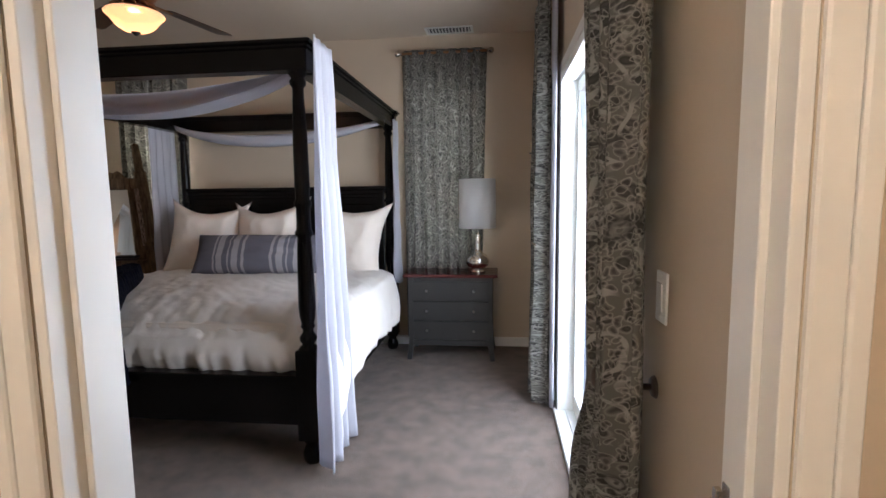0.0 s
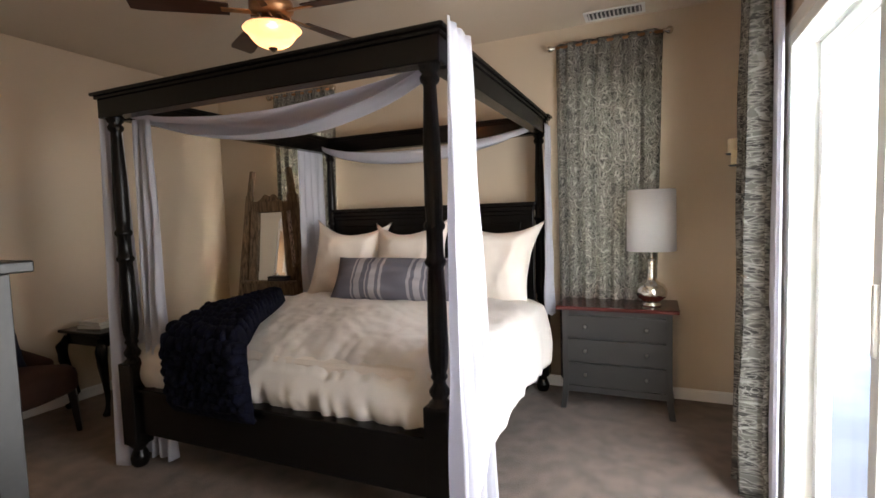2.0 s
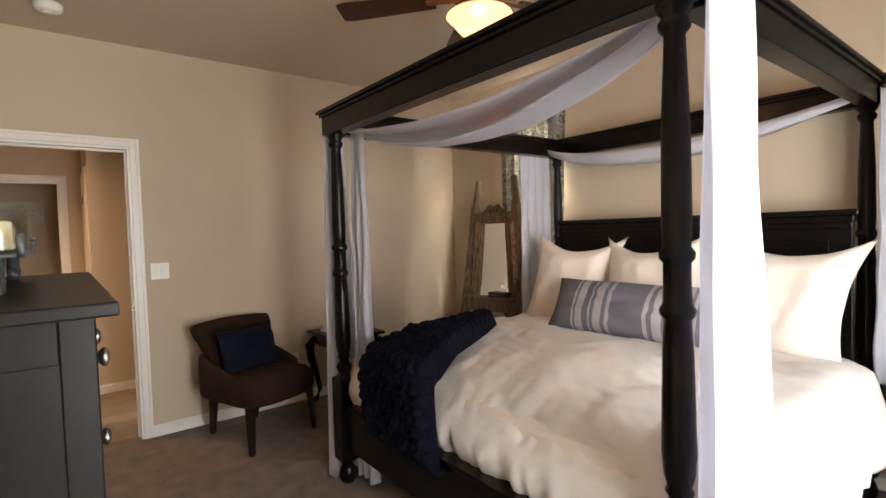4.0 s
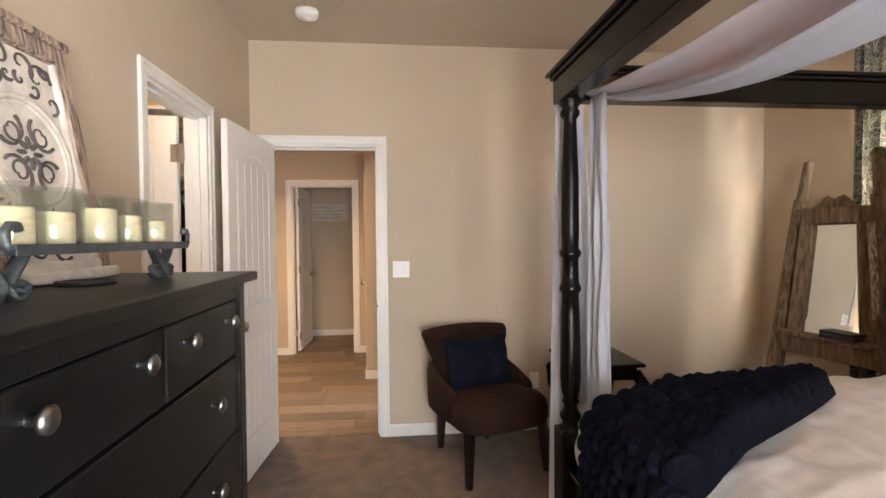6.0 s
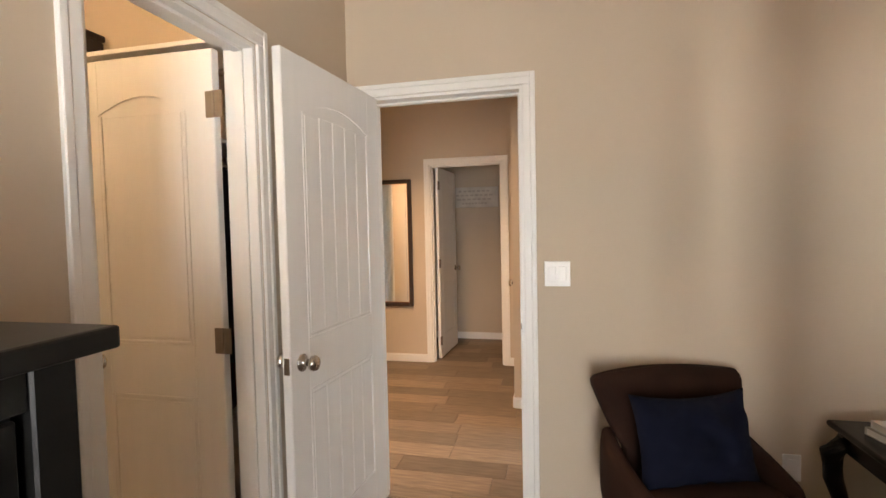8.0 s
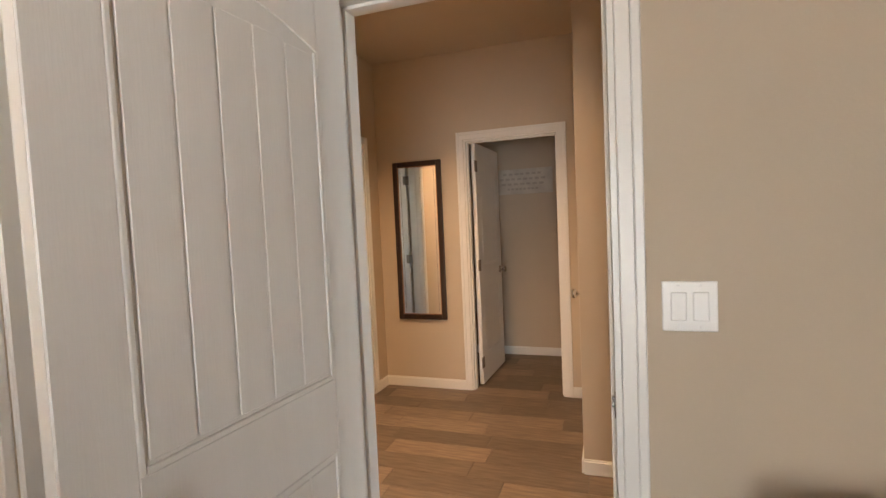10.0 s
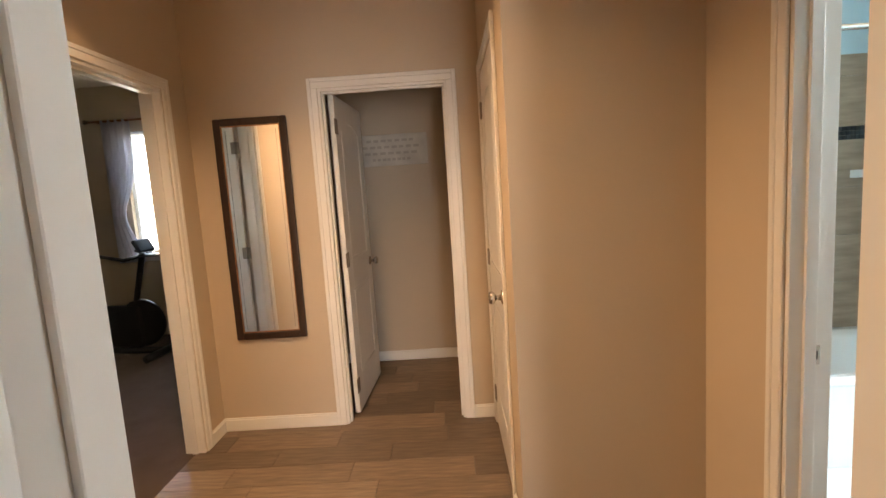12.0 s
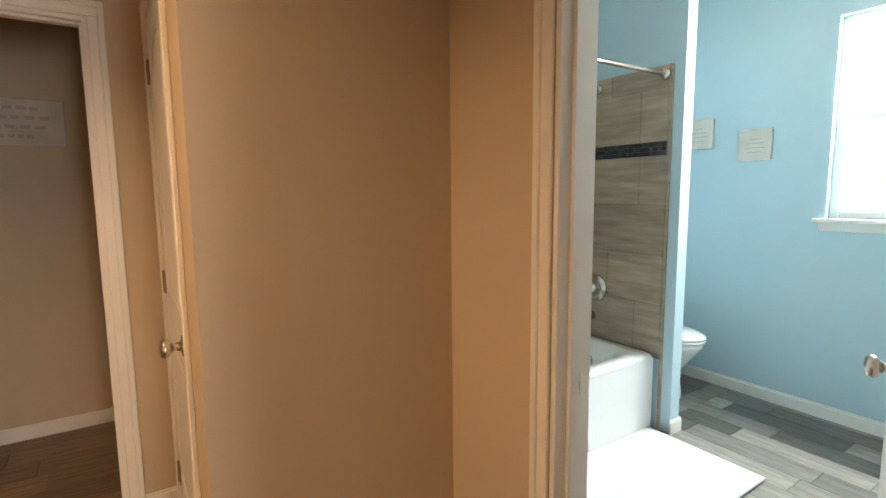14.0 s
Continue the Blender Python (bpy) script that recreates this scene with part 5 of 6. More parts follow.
def build_dresser():
    cx, half, y0, y1, h = -1.685, 0.52, 1.085, 1.555, 1.30
    o = thing("dresser", "tall black-brown six-drawer wooden dresser", "dresser", pose(cx, 0, 0))
    part("top", box(-half - 0.028, half + 0.028, y0 - 0.01, y1 + 0.035, h - 0.026, h, 0.004), DRESS, o)
    for s in (-1, 1):
        sd = box(*sorted((s * half, s * (half - 0.02))), y0 + 0.05, y1 - 0.05, 0.12, h - 0.08, 0.002, 1)
        part("side_panel", sd, DRESS, o)
        for ya, yb in ((y0, y0 + 0.055), (y1 - 0.055, y1)):
            part("corner_post", box(*sorted((s * (half + 0.004), s * (half - 0.045))), ya, yb, 0.0, h - 0.026, 0.003, 1), DRESS, o)
        part("side_rail", box(*sorted((s * (half + 0.002), s * (half - 0.02))), y0 + 0.055, y1 - 0.055, h - 0.105, h - 0.026, 0.002, 1), DRESS, o)
    part("carcass", box(-half + 0.045, half - 0.045, y0 + 0.01, y1 - 0.03, 0.10, h - 0.03), BLACKP, o)
    part("front_rail", box(-half + 0.045, half - 0.045, y1 - 0.03, y1 - 0.004, h - 0.075, h - 0.026, 0.002, 1), DRESS, o)
    part("plinth", box(-half + 0.045, half - 0.045, y1 - 0.03, y1 - 0.006, 0.06, 0.13, 0.002, 1), DRESS, o)
    rows = [(1.060, 1.220, 2), (0.835, 1.050, 1), (0.605, 0.825, 1), (0.375, 0.595, 1), (0.140, 0.365, 1)]
    inner = half - 0.050
    for z0, z1, n in rows:
        for k in range(n):
            a = -inner + 2 * inner / n * k
            b = a + 2 * inner / n
            a, b = a + 0.004, b - 0.004 - (0.012 if n == 2 and k == 0 else 0)
            dr = part("drawer", box(a, b, y1 - 0.03, y1 - 0.008, z0, z1, 0.003, 1), DRESS, o)
            for q in ((0.2, 0.8) if n == 2 else (0.22, 0.80)):
                kb = lathe([(0.008, 0), (0.007, 0.012), (0.012, 0.016), (0.019, 0.022), (0.020, 0.028), (0.012, 0.034), (0, 0.035)], 18)
                part("knob", moved(kb, pose(a + (b - a) * q, y1 - 0.008, (z0 + z1) / 2 + 0.03, -90)), PEWTER, dr, "round pewter knob", True)
    return o


build_dresser()
DT = 1.30


def build_rack():
    o = thing("candle_rack", "grey wrought-iron candle rack with scroll feet", "candle holder", pose(0, 1.40, DT))
    x0, x1 = -2.055, -1.435
    part("tray", box(x0, x1, -0.05, 0.05, 0.080, 0.088, 0.002, 1), IRON, o)
    lip = box(x0, x1, -0.053, -0.048, 0.078, 0.096, 0.001, 1)
    box(x0, x1, 0.048, 0.053, 0.078, 0.096, 0.001, 1, lip)
    part("rim", lip, IRON, o)
    for x in (x0 + 0.044, x1 - 0.044):
        for s in (-1, 1):
            arm = [(x + s * px, 0, pz) for px, pz in ((0.044, 0.080), (0.034, 0.066), (0.020, 0.050), (0.009, 0.034), (0.008, 0.018), (0.018, 0.006), (0.032, 0.005), (0.043, 0.014), (0.043, 0.027), (0.033, 0.034), (0.024, 0.028), (0.024, 0.019), (0.031, 0.016))]
            foot = tube(arm, 0.0048, 6)
            moved(foot, Matrix.Diagonal((1, 3.2, 1, 1)))
            part("scroll_foot", foot, IRON, o, smooth=True)
    for x, s in ((x0, -1), (x1, 1)):
        for y in (-0.046, 0.046):
            hk = [(x + s * dx, y, dz) for dx, dz in ((0.0, 0.084), (0.010, 0.095), (0.012, 0.115), (0.004, 0.125), (-0.012, 0.125), (-0.016, 0.117))]
            part("hook", tube(hk, 0.0075, 6), IRON, o, smooth=True)
    return o


build_rack()
for k, (x, h) in enumerate(((-1.975, 0.062), (-1.845, 0.070), (-1.742, 0.080), (-1.603, 0.066), (-1.500, 0.07))):
    j = thing("votive_candle", "cream candle in a clear glass cup on the rack", "candle", pose(x, 1.40, DT + 0.088), "candles on the rack")
    cup = lathe([(0, 0.001), (0.044, 0.001), (0.046, 0.006), (0.047, 0.108), (0.0445, 0.108), (0.0435, 0.008), (0, 0.006)], 28)
    g = part("glass_cup", cup, JAR, j, "clear glass", True)
    g.visible_shadow = False
    c = part("candle", lathe([(0, 0.008), (0.030, 0.008), (0.031, 0.012), (0.031, h - 0.004), (0.027, h), (0.010, h - 0.004), (0, h - 0.005)], 24), WAX, j, smooth=True)
    part("wick", tube([(0, 0, h - 0.006), (0.001, 0, h + 0.008)], 0.0012, 5), BLACKP, c)

tray = thing("black_coaster", "small round black dish lying on the dresser", "dish", pose(-1.83, 1.32, DT))
part("dish", lathe([(0, 0), (0.056, 0), (0.060, 0.004), (0.060, 0.010), (0.054, 0.010), (0.050, 0.006), (0, 0.006)], 28), BLACKP, tray, smooth=True)

cry = thing("crystal_ornament", "cluster of pale pink crystal glass pebbles", "ornament", pose(-1.345, 1.37, DT))
PINK = mat("pink_crystal", (0.62, 0.45, 0.40), 0.12, 0.1, 20)
bsdf(PINK).inputs["Transmission Weight"].default_value = 0.55
for k in range(7):
    a = k * 2.4
    r = 0.018 + 0.010 * ((k * 37) % 5) / 5
    b = bmesh.new()
    bmesh.ops.create_icosphere(b, subdivisions=1, radius=r)
    px, py = 0.034 * math.cos(a) * (k > 0), 0.030 * math.sin(a) * (k > 0)
    moved(b, Matrix.Translation((px, py, r * 0.93 + (0.028 if k == 0 else 0))))
    part("crystal", b, PINK, cry)


def build_carving():
    """Distressed white carved panel in a worn frame, leaning on the wall."""
    w, h = 0.40, 0.62
    GROOVE = mat("carving_groove", (0.10, 0.085, 0.08), 0.9, 0.3, 30, 0.2, 60)
    o = thing("carved_panel", "distressed white carved scroll wall panel leaning on dresser", "wall decor", pose(-1.885, 1.215, DT, 10.5))
    part("board", box(-w / 2 + 0.03, w / 2 - 0.03, -0.006, 0.010, 0.03, h - 0.03, 0.002, 1), CARVE, o, "distressed white carved board")
    fr = box(-w / 2, -w / 2 + 0.045, -0.02, 0.028, 0, h, 0.006)
    part("frame_side", fr, WORN, o, "worn brown and white frame")
    part("frame_side", box(w / 2 - 0.045, w / 2, -0.02, 0.028, 0, h, 0.006, 2), WORN, o, "worn brown and white frame")
    tp = box(-w / 2 + 0.045, w / 2 - 0.045, -0.02, 0.030, h - 0.05, h, 0.008)
    box(-w / 2 - 0.012, w / 2 + 0.012, -0.022, 0.036, h, h + 0.022, 0.006, 2, tp)
    part("frame_top", tp, WORN, o)
    bt = box(-w / 2 + 0.045, w / 2 - 0.045, -0.02, 0.030, 0, 0.05, 0.006)
    box(-w / 2 - 0.012, w / 2 + 0.012, -0.022, 0.040, -0.002, 0.026, 0.006, 2, bt)
    part("frame_base", bt, CARVE, o)
    inner = box(-w / 2 + 0.045, -w / 2 + 0.058, -0.006, 0.024, 0.05, h - 0.05, 0.003, 1)
    part("bead", inner, CARVE, o)
    part("bead", box(w / 2 - 0.058, w / 2 - 0.045, -0.006, 0.024, 0.05, h - 0.05, 0.003, 1), CARVE, o)
    cz = h / 2
    ring = bmesh.new()
    for r, q in ((0.135, 0.008), (0.122, 0.005)):
        n = 48
        join(ring, tube([(r * math.cos(k * math.tau / n), 0.014, cz + r * math.sin(k * math.tau / n)) for k in range(n + 1)], q, 6))
    part("medallion_ring", ring, CARVE, o, smooth=True)

    def curl(x, z, a0, s, size):
        pts = []
        for k in range(20):
            t = k / 19
            a = a0 + s * t * 5.2
            r = size * (1 - t) ** 0.9 + size * 0.12
            pts.append((x + r * math.cos(a), 0.013, z + r * math.sin(a)))
        return tube(pts, [0.0046 - 0.0028 * k / 19 for k in range(20)], 6)

    for k in range(4):
        a = k * math.tau / 4 + math.pi / 4
        for s in (1, -1):
            part("scroll", curl(0.070 * math.cos(a), cz + 0.070 * math.sin(a), a + s * 1.4, s, 0.038), GROOVE, o, smooth=True)
    for sx in (-1, 1):
        for sz in (-1, 1):
            for q, (dx, dz, size) in enumerate(((0.085, 0.20, 0.042), (0.035, 0.225, 0.034), (0.118, 0.145, 0.024), (0.062, 0.168, 0.020), (0.118, 0.228, 0.020), (0.020, 0.185, 0.016))):
                part("scroll", curl(sx * dx, cz + sz * dz, 0.8 * q + (0 if sx > 0 else math.pi), sx * sz, size), GROOVE, o, smooth=True)
    for k in range(8):
        a = k * math.tau / 8
        lf = bmesh.new()
        bmesh.ops.create_icosphere(lf, subdivisions=2, radius=1)
        moved(lf, Matrix.Translation((0.026 * math.cos(a), 0.012, cz + 0.026 * math.sin(a))) @ pose(0, 0, 0, 0, -math.degrees(a), 0) @ Matrix.Diagonal((0.016, 0.006, 0.006, 1)))
        part("petal", lf, GROOVE, o, smooth=True)
    return o


build_carving()

# ---- hall ----
wm = thing("wall_mirror", "tall narrow dark-framed mirror hung in the hall", "mirror", pose(HX, 0.393, 1.245))
fw, fh = 0.215, 0.66
fr = bmesh.new()
for a0, a1, z0, z1 in ((-fw, -fw + 0.042, -fh, fh), (fw - 0.042, fw, -fh, fh), (-fw + 0.042, fw - 0.042, fh - 0.042, fh), (-fw + 0.042, fw - 0.042, -fh, -fh + 0.042)):
    box(0.004, 0.026, a0, a1, z0, z1, 0.007, 2, fr)
part("frame", fr, DARKW, wm, "dark walnut frame")
sl = bmesh.new()
for a0, a1, z0, z1 in ((-fw + 0.042, -fw + 0.048, -fh + 0.042, fh - 0.042), (fw - 0.048, fw - 0.042, -fh + 0.042, fh - 0.042), (-fw + 0.048, fw - 0.048, fh - 0.048, fh - 0.042), (-fw + 0.048, fw - 0.048, -fh + 0.042, -fh + 0.048)):
    box(0.010, 0.020, a0, a1, z0, z1, 0.001, 1, sl)
part("inner_bead", sl, GOLD, wm, "thin gilt bead")
part("mirror_glass", box(0.006, 0.014, -fw + 0.046, fw - 0.046, -fh + 0.046, fh - 0.046), MIRROR, wm, "plain mirror glass")
bvl = bmesh.new()
for a0, a1, z0, z1 in ((-fw + 0.066, -fw + 0.068, -fh + 0.066, fh - 0.066), (fw - 0.068, fw - 0.066, -fh + 0.066, fh - 0.066)):
    box(0.0142, 0.0148, a0, a1, z0, z1, bm=bvl)
part("bevel_line", bvl, PEWTER, wm)

sg = thing("wall_sign", "whitewashed wooden sign with faded script lines", "sign", pose(-7.80, 1.085, 1.765))
part("board", box(0.0, 0.018, -0.29, 0.29, -0.125, 0.125, 0.003, 1), SIGN, sg)
for k, (w, z) in enumerate(((0.20, 0.075), (0.235, 0.025), (0.22, -0.025), (0.16, -0.075))):
    n = 7 + k % 2
    for q in range(n):
        a = -w + 2 * w * q / n
        part("script_bar", box(0.0182, 0.0192, a, a + 2 * w / n * (0.62 + 0.2 * ((q * 7 + k) % 3) / 3), z - 0.010, z + 0.010), INK, sg)

# ---- study seen through its door ----
cr = rod((-9.0, -2.22, 2.36), (-9.0, -0.90, 2.36), (-0.10, 0, 0), "dark curtain rod over the study window")


def study_sheer(name, y0, y1, tie):
    def f(u, v):
        z = 0.85 + 1.52 * v
        k = 1 - 0.55 * math.exp(-((z - 1.35) / 0.3) ** 2)
        y = y0 + (y1 - y0) * u * k
        return (-9.0 + 0.02 * math.sin(u * 26), y, z)
    tagged(part(name, sheet(36, 30, f), SHEER, None, "", True, 0.0012), "white sheer curtain tied back at the study window", "curtain")


study_sheer("study_curtain", -1.0, -1.30, 1)
study_sheer("study_curtain", -2.10, -1.78, 1)
bl = thing("window_blind", "white slatted blind in the study window", "blind")
for k in range(48):
    z = 0.97 + k * 0.026
    part("slat", moved(box(-0.011, 0.011, -0.35, 0.35, -0.0008, 0.0008), pose(-9.125, -1.55, z, 0, 18)), VINYL, bl)
part("head_rail", box(-9.15, -9.105, -1.90, -1.20, 2.225, 2.255, 0.003), VINYL, bl)

eb = thing("exercise_bike", "black exercise bike standing in the study", "exercise bike", pose(-8.38, -1.80, 0, 0, 0, 84) @ Matrix.Scale(0.92, 4))
part("base", join(tube([(-0.5, 0, 0.06), (0.5, 0, 0.06)], 0.035, 10), join(tube([(-0.5, -0.25, 0.04), (-0.5, 0.25, 0.04)], 0.04, 10), tube([(0.5, -0.25, 0.04), (0.5, 0.25, 0.04)], 0.04, 10))), BLACKP, eb, smooth=True)
part("flywheel", moved(lathe([(0.0, -0.03), (0.23, -0.03), (0.25, -0.02), (0.25, 0.02), (0.23, 0.03), (0, 0.03)], 28), pose(0.32, 0, 0.36, 90)), BLACKP, eb, smooth=True)
part("housing", box(-0.25, 0.35, -0.06, 0.06, 0.10, 0.55, 0.05, 3), BLACKP, eb)
part("seat_post", tube([(-0.15, 0, 0.5), (-0.28, 0, 0.86)], 0.025, 10), BLACKP, eb, smooth=True)
part("saddle", box(-0.42, -0.16, -0.10, 0.10, 0.86, 0.93, 0.03, 3), BLACKP, eb)
part("mast", tube([(0.25, 0, 0.5), (0.42, 0, 1.10)], 0.03, 10), BLACKP, eb, smooth=True)
part("handlebar", tube([(0.15, -0.24, 1.10), (0.38, -0.22, 1.05), (0.43, 0, 1.07), (0.38, 0.22, 1.05), (0.15, 0.24, 1.10)], 0.018, 8), BLACKP, eb, smooth=True)
part("console", moved(box(-0.02, 0.02, -0.11, 0.11, -0.07, 0.07, 0.01), pose(0.44, 0, 1.17, 0, -30)), BLACKP, eb)

# ---- closet behind its half-seen door ----
for z in (1.72, 2.08):
    s = thing("closet_shelf", "white wire-look closet shelf with hanging rail", "shelf")
    part("board", box(-3.65, -3.33, -1.2, 0.90, z, z + 0.018, 0.002, 1), WHITE, s)
    part("rail", tube([(-3.47, -1.2, z - 0.06), (-3.47, 0.90, z - 0.06)], 0.014, 8), CHROME, s, smooth=True)
CL = [CLOTHES, mat("red_cloth", (0.10, 0.015, 0.012), 0.9, 0.3, 6), mat("grey_cloth", (0.16, 0.15, 0.14), 0.9, 0.3, 6), mat("ochre_cloth", (0.35, 0.20, 0.06), 0.9, 0.3, 6)]
for k in range(16):
    y = 0.82 - k * 0.055
    g = thing("hanging_garment", "dark garment on a hanger in the closet", "garment", pose(-3.48, y, 0), "closet clothes")
    ln = 0.75 + 0.25 * ((k * 13) % 7) / 7

    def f(u, v, ln=ln, k=k):
        w = 0.15 * (0.75 + 0.25 * (1 - v)) if v < 0.9 else 0.15 * 0.75 * (1 - (v - 0.9) * 7)
        return ((2 * u - 1) * w, 0.012 * math.sin(u * 13 + k), 1.64 - ln + ln * v)

    part("garment", sheet(14, 12, f), CL[(k * 5) % 4 if k % 3 else 0], g, "", True, 0.012)
    part("hook", tube([(0, 0, 1.62), (0, 0, 1.655), (0.012, 0, 1.67), (0.012, 0, 1.685)], 0.003, 5), CHROME, g)
for k in range(4):
    hb = thing("storage_box", "dark lidded storage box on the closet shelf", "box", pose(-3.48, -0.05 - k * 0.34, 2.098), "closet boxes")
    part("body", box(-0.14, 0.14, -0.15, 0.15, 0, 0.16, 0.01), CLOTHES, hb)
    part("lid", box(-0.145, 0.145, -0.155, 0.155, 0.16, 0.19, 0.008), CLOTHES, hb)

# ---- bathroom ----
TX0, TX1, TY0, TY1, TH = -6.655, -5.895, BY + 0.128, 4.072, 0.445


def build_tub():
    o = thing("bathtub", "white alcove bathtub with a smooth apron", "bathtub")
    cx, cy = (TX0 + TX1) / 2, (TY0 + TY1) / 2
    hw, hl = (TX1 - TX0) / 2, (TY1 - TY0) / 2
    n = 64
    bm = bmesh.new()

    def ring(rx, ry, z, p):
        out = []
        for k in range(n):
            a = k * math.tau / n
            c, s = math.cos(a), math.sin(a)
            r = (abs(c) ** p + abs(s) ** p) ** (-1 / p)
            out.append(bm.verts.new((cx + rx * r * c, cy + ry * r * s, z)))
        return out

    rs = [ring(hw, hl, TH - 0.02, 40), ring(hw - 0.004, hl - 0.004, TH, 40), ring(hw - 0.075, hl - 0.07, TH, 6), ring(hw - 0.095, hl - 0.10, TH - 0.03, 5), ring(hw - 0.15, hl - 0.20, 0.14, 4), ring(hw - 0.22, hl - 0.30, 0.10, 3.5), ring(0.02, 0.05, 0.10, 2)]
    for a, b in zip(rs, rs[1:]):
        for k in range(n):
            f = bm.faces.new((a[k], a[(k + 1) % n], b[(k + 1) % n], b[k]))
            f.smooth = True
    bm.faces.new(rs[-1])
    bmesh.ops.recalc_face_normals(bm, faces=bm.faces)
    part("basin", bm, TUBW, o)
    part("apron", box(TX1 - 0.03, TX1 - 0.004, TY0, TY1, 0.0, TH - 0.02, 0.004), TUBW, o)
    ov = moved(lathe([(0, 0), (0.038, 0), (0.038, 0.006), (0.030, 0.012), (0, 0.013)], 24), pose(cx + 0.02, TY1 - 0.135, 0.335, 78))
    part("overflow", ov, CHROME, o, "brushed nickel overflow cap", True)
    return o


build_tub()


def tiles(parent, axis, face, out, a0, a1, z0, z1, w, h, m, shift=0.33):
    """Wall tiles laid in staggered courses, each its own piece."""
    z, row = z0, 0
    while z < z1 - 0.02:
        zt = min(z + h, z1)
        a = a0 - (row * shift % 1) * w
        while a < a1 - 0.01:
            b0, b1 = max(a, a0), min(a + w, a1)
            if b1 - b0 > 0.02:
                lo, hi = sorted((face, face + out * 0.008))
                bm = box(lo, hi, b0 + 0.0012, b1 - 0.0012, z + 0.0012, zt - 0.0012, 0.0012, 1) if axis == "x" else box(b0 + 0.0012, b1 - 0.0012, lo, hi, z + 0.0012, zt - 0.0012, 0.0012, 1)
                part("tile", bm, m, parent)
            a += w
        z, row = zt, row + 1


BAND0, BAND1, TTOP = 1.555, 1.630, 2.03
sn = alone("trim_shower_north", box(-6.655, TX1 + 0.02, 4.087, 4.098, TH - 0.03, TTOP), GROUT, "stone-look tiled shower wall with mosaic band", "tiled wall")
sw = alone("trim_shower_west", box(-6.66, -6.652, TY0, 4.087, TH - 0.03, TTOP), GROUT, "stone-look tiled shower wall with mosaic band", "tiled wall")
for z0, z1 in ((TH, BAND0), (BAND1, TTOP)):
    tiles(sn, "y", 4.087, -1, -6.644, TX1 + 0.02, z0, z1, 0.60, 0.28, STILE)
    tiles(sw, "x", -6.652, 1, TY0, 4.077, z0, z1, 0.60, 0.28, STILE)
for q in range(3):
    for k in range(30):
        a = -6.64 + k * 0.0252
        if a + 0.023 < TX1 + 0.02:
            part("mosaic", box(a, a + 0.0228, 4.080, 4.087, BAND0 + q * 0.025 + 0.001, BAND0 + q * 0.025 + 0.024, 0.001, 1), MOSA, sn)
    for k in range(24):
        a = 4.075 - (k + 1) * 0.0252
        part("mosaic", box(-6.652, -6.645, a, a + 0.0228, BAND0 + q * 0.025 + 0.001, BAND0 + q * 0.025 + 0.024, 0.001, 1), MOSA, sw)
alone("trim_shower_edge", box(TX1 + 0.02, TX1 + 0.036, 4.081, 4.098, 0.0, TTOP, 0.003, 1), STILE, "stone edge trim of the shower tiling", "tile trim")

sh = thing("shower_fixture", "brushed nickel shower head on a bent arm", "shower", pose(-6.34, 4.079, 1.975))
part("flange", moved(lathe([(0, 0), (0.03, 0), (0.026, 0.01), (0, 0.012)], 20), pose(0, 0, 0, 90)), CHROME, sh, smooth=True)
part("arm", tube([(0, 0, 0), (0, -0.07, 0.0), (0, -0.12, -0.025), (0, -0.15, -0.055)], 0.010, 10), CHROME, sh, smooth=True)
part("head", moved(lathe([(0.012, 0), (0.018, 0.015), (0.022, 0.03), (0.050, 0.065), (0.054, 0.08), (0.050, 0.085), (0, 0.083)], 24), pose(0, -0.145, -0.05, 180 - 38)), CHROME, sh, smooth=True)
vv = thing("shower_valve", "round nickel shower valve with lever", "shower valve", pose(-6.325, 4.079, 0.762))
part("plate", moved(lathe([(0, 0), (0.085, 0), (0.082, 0.008), (0.05, 0.014), (0, 0.015)], 32), pose(0, 0, 0, 90)), CHROME, vv, smooth=True)
part("hub", moved(lathe([(0.035, 0.01), (0.032, 0.04), (0.026, 0.05), (0, 0.052)], 24), pose(0, 0, 0, 90)), CHROME, vv, smooth=True)
part("lever", tube([(0, -0.045, 0), (-0.04, -0.06, -0.01), (-0.085, -0.062, -0.02)], [0.012, 0.010, 0.008], 10), CHROME, vv, smooth=True)
sp = thing("tub_spout", "brushed nickel tub spout over the bath", "faucet", pose(-6.345, 4.079, 0.575))
part("spout", tube([(0, 0, 0), (0, -0.06, 0.002), (0, -0.12, -0.006), (0, -0.135, -0.03)], [0.026, 0.025, 0.023, 0.018], 14), CHROME, sp, smooth=True)
rb = thing("shower_rod", "straight metal shower curtain rod", "shower rod")
part("rod", tube([(-5.90, TY0, 1.98), (-5.90, 4.083, 1.98)], 0.0125, 12), CHROME, rb, smooth=True)
part("flange", moved(lathe([(0, 0), (0.032, 0), (0.028, 0.014), (0.014, 0.02), (0, 0.02)], 20), pose(-5.90, 4.080, 1.98, 90)), CHROME, rb, smooth=True)
WC = cloth("white_shower_curtain", (0.86, 0.86, 0.86), 0.35)


def sc_f(u, v):
    return (-5.895 + 0.028 * math.sin(u * 60), TY0 + 0.01 + 0.55 * u, 0.06 + 1.90 * v)


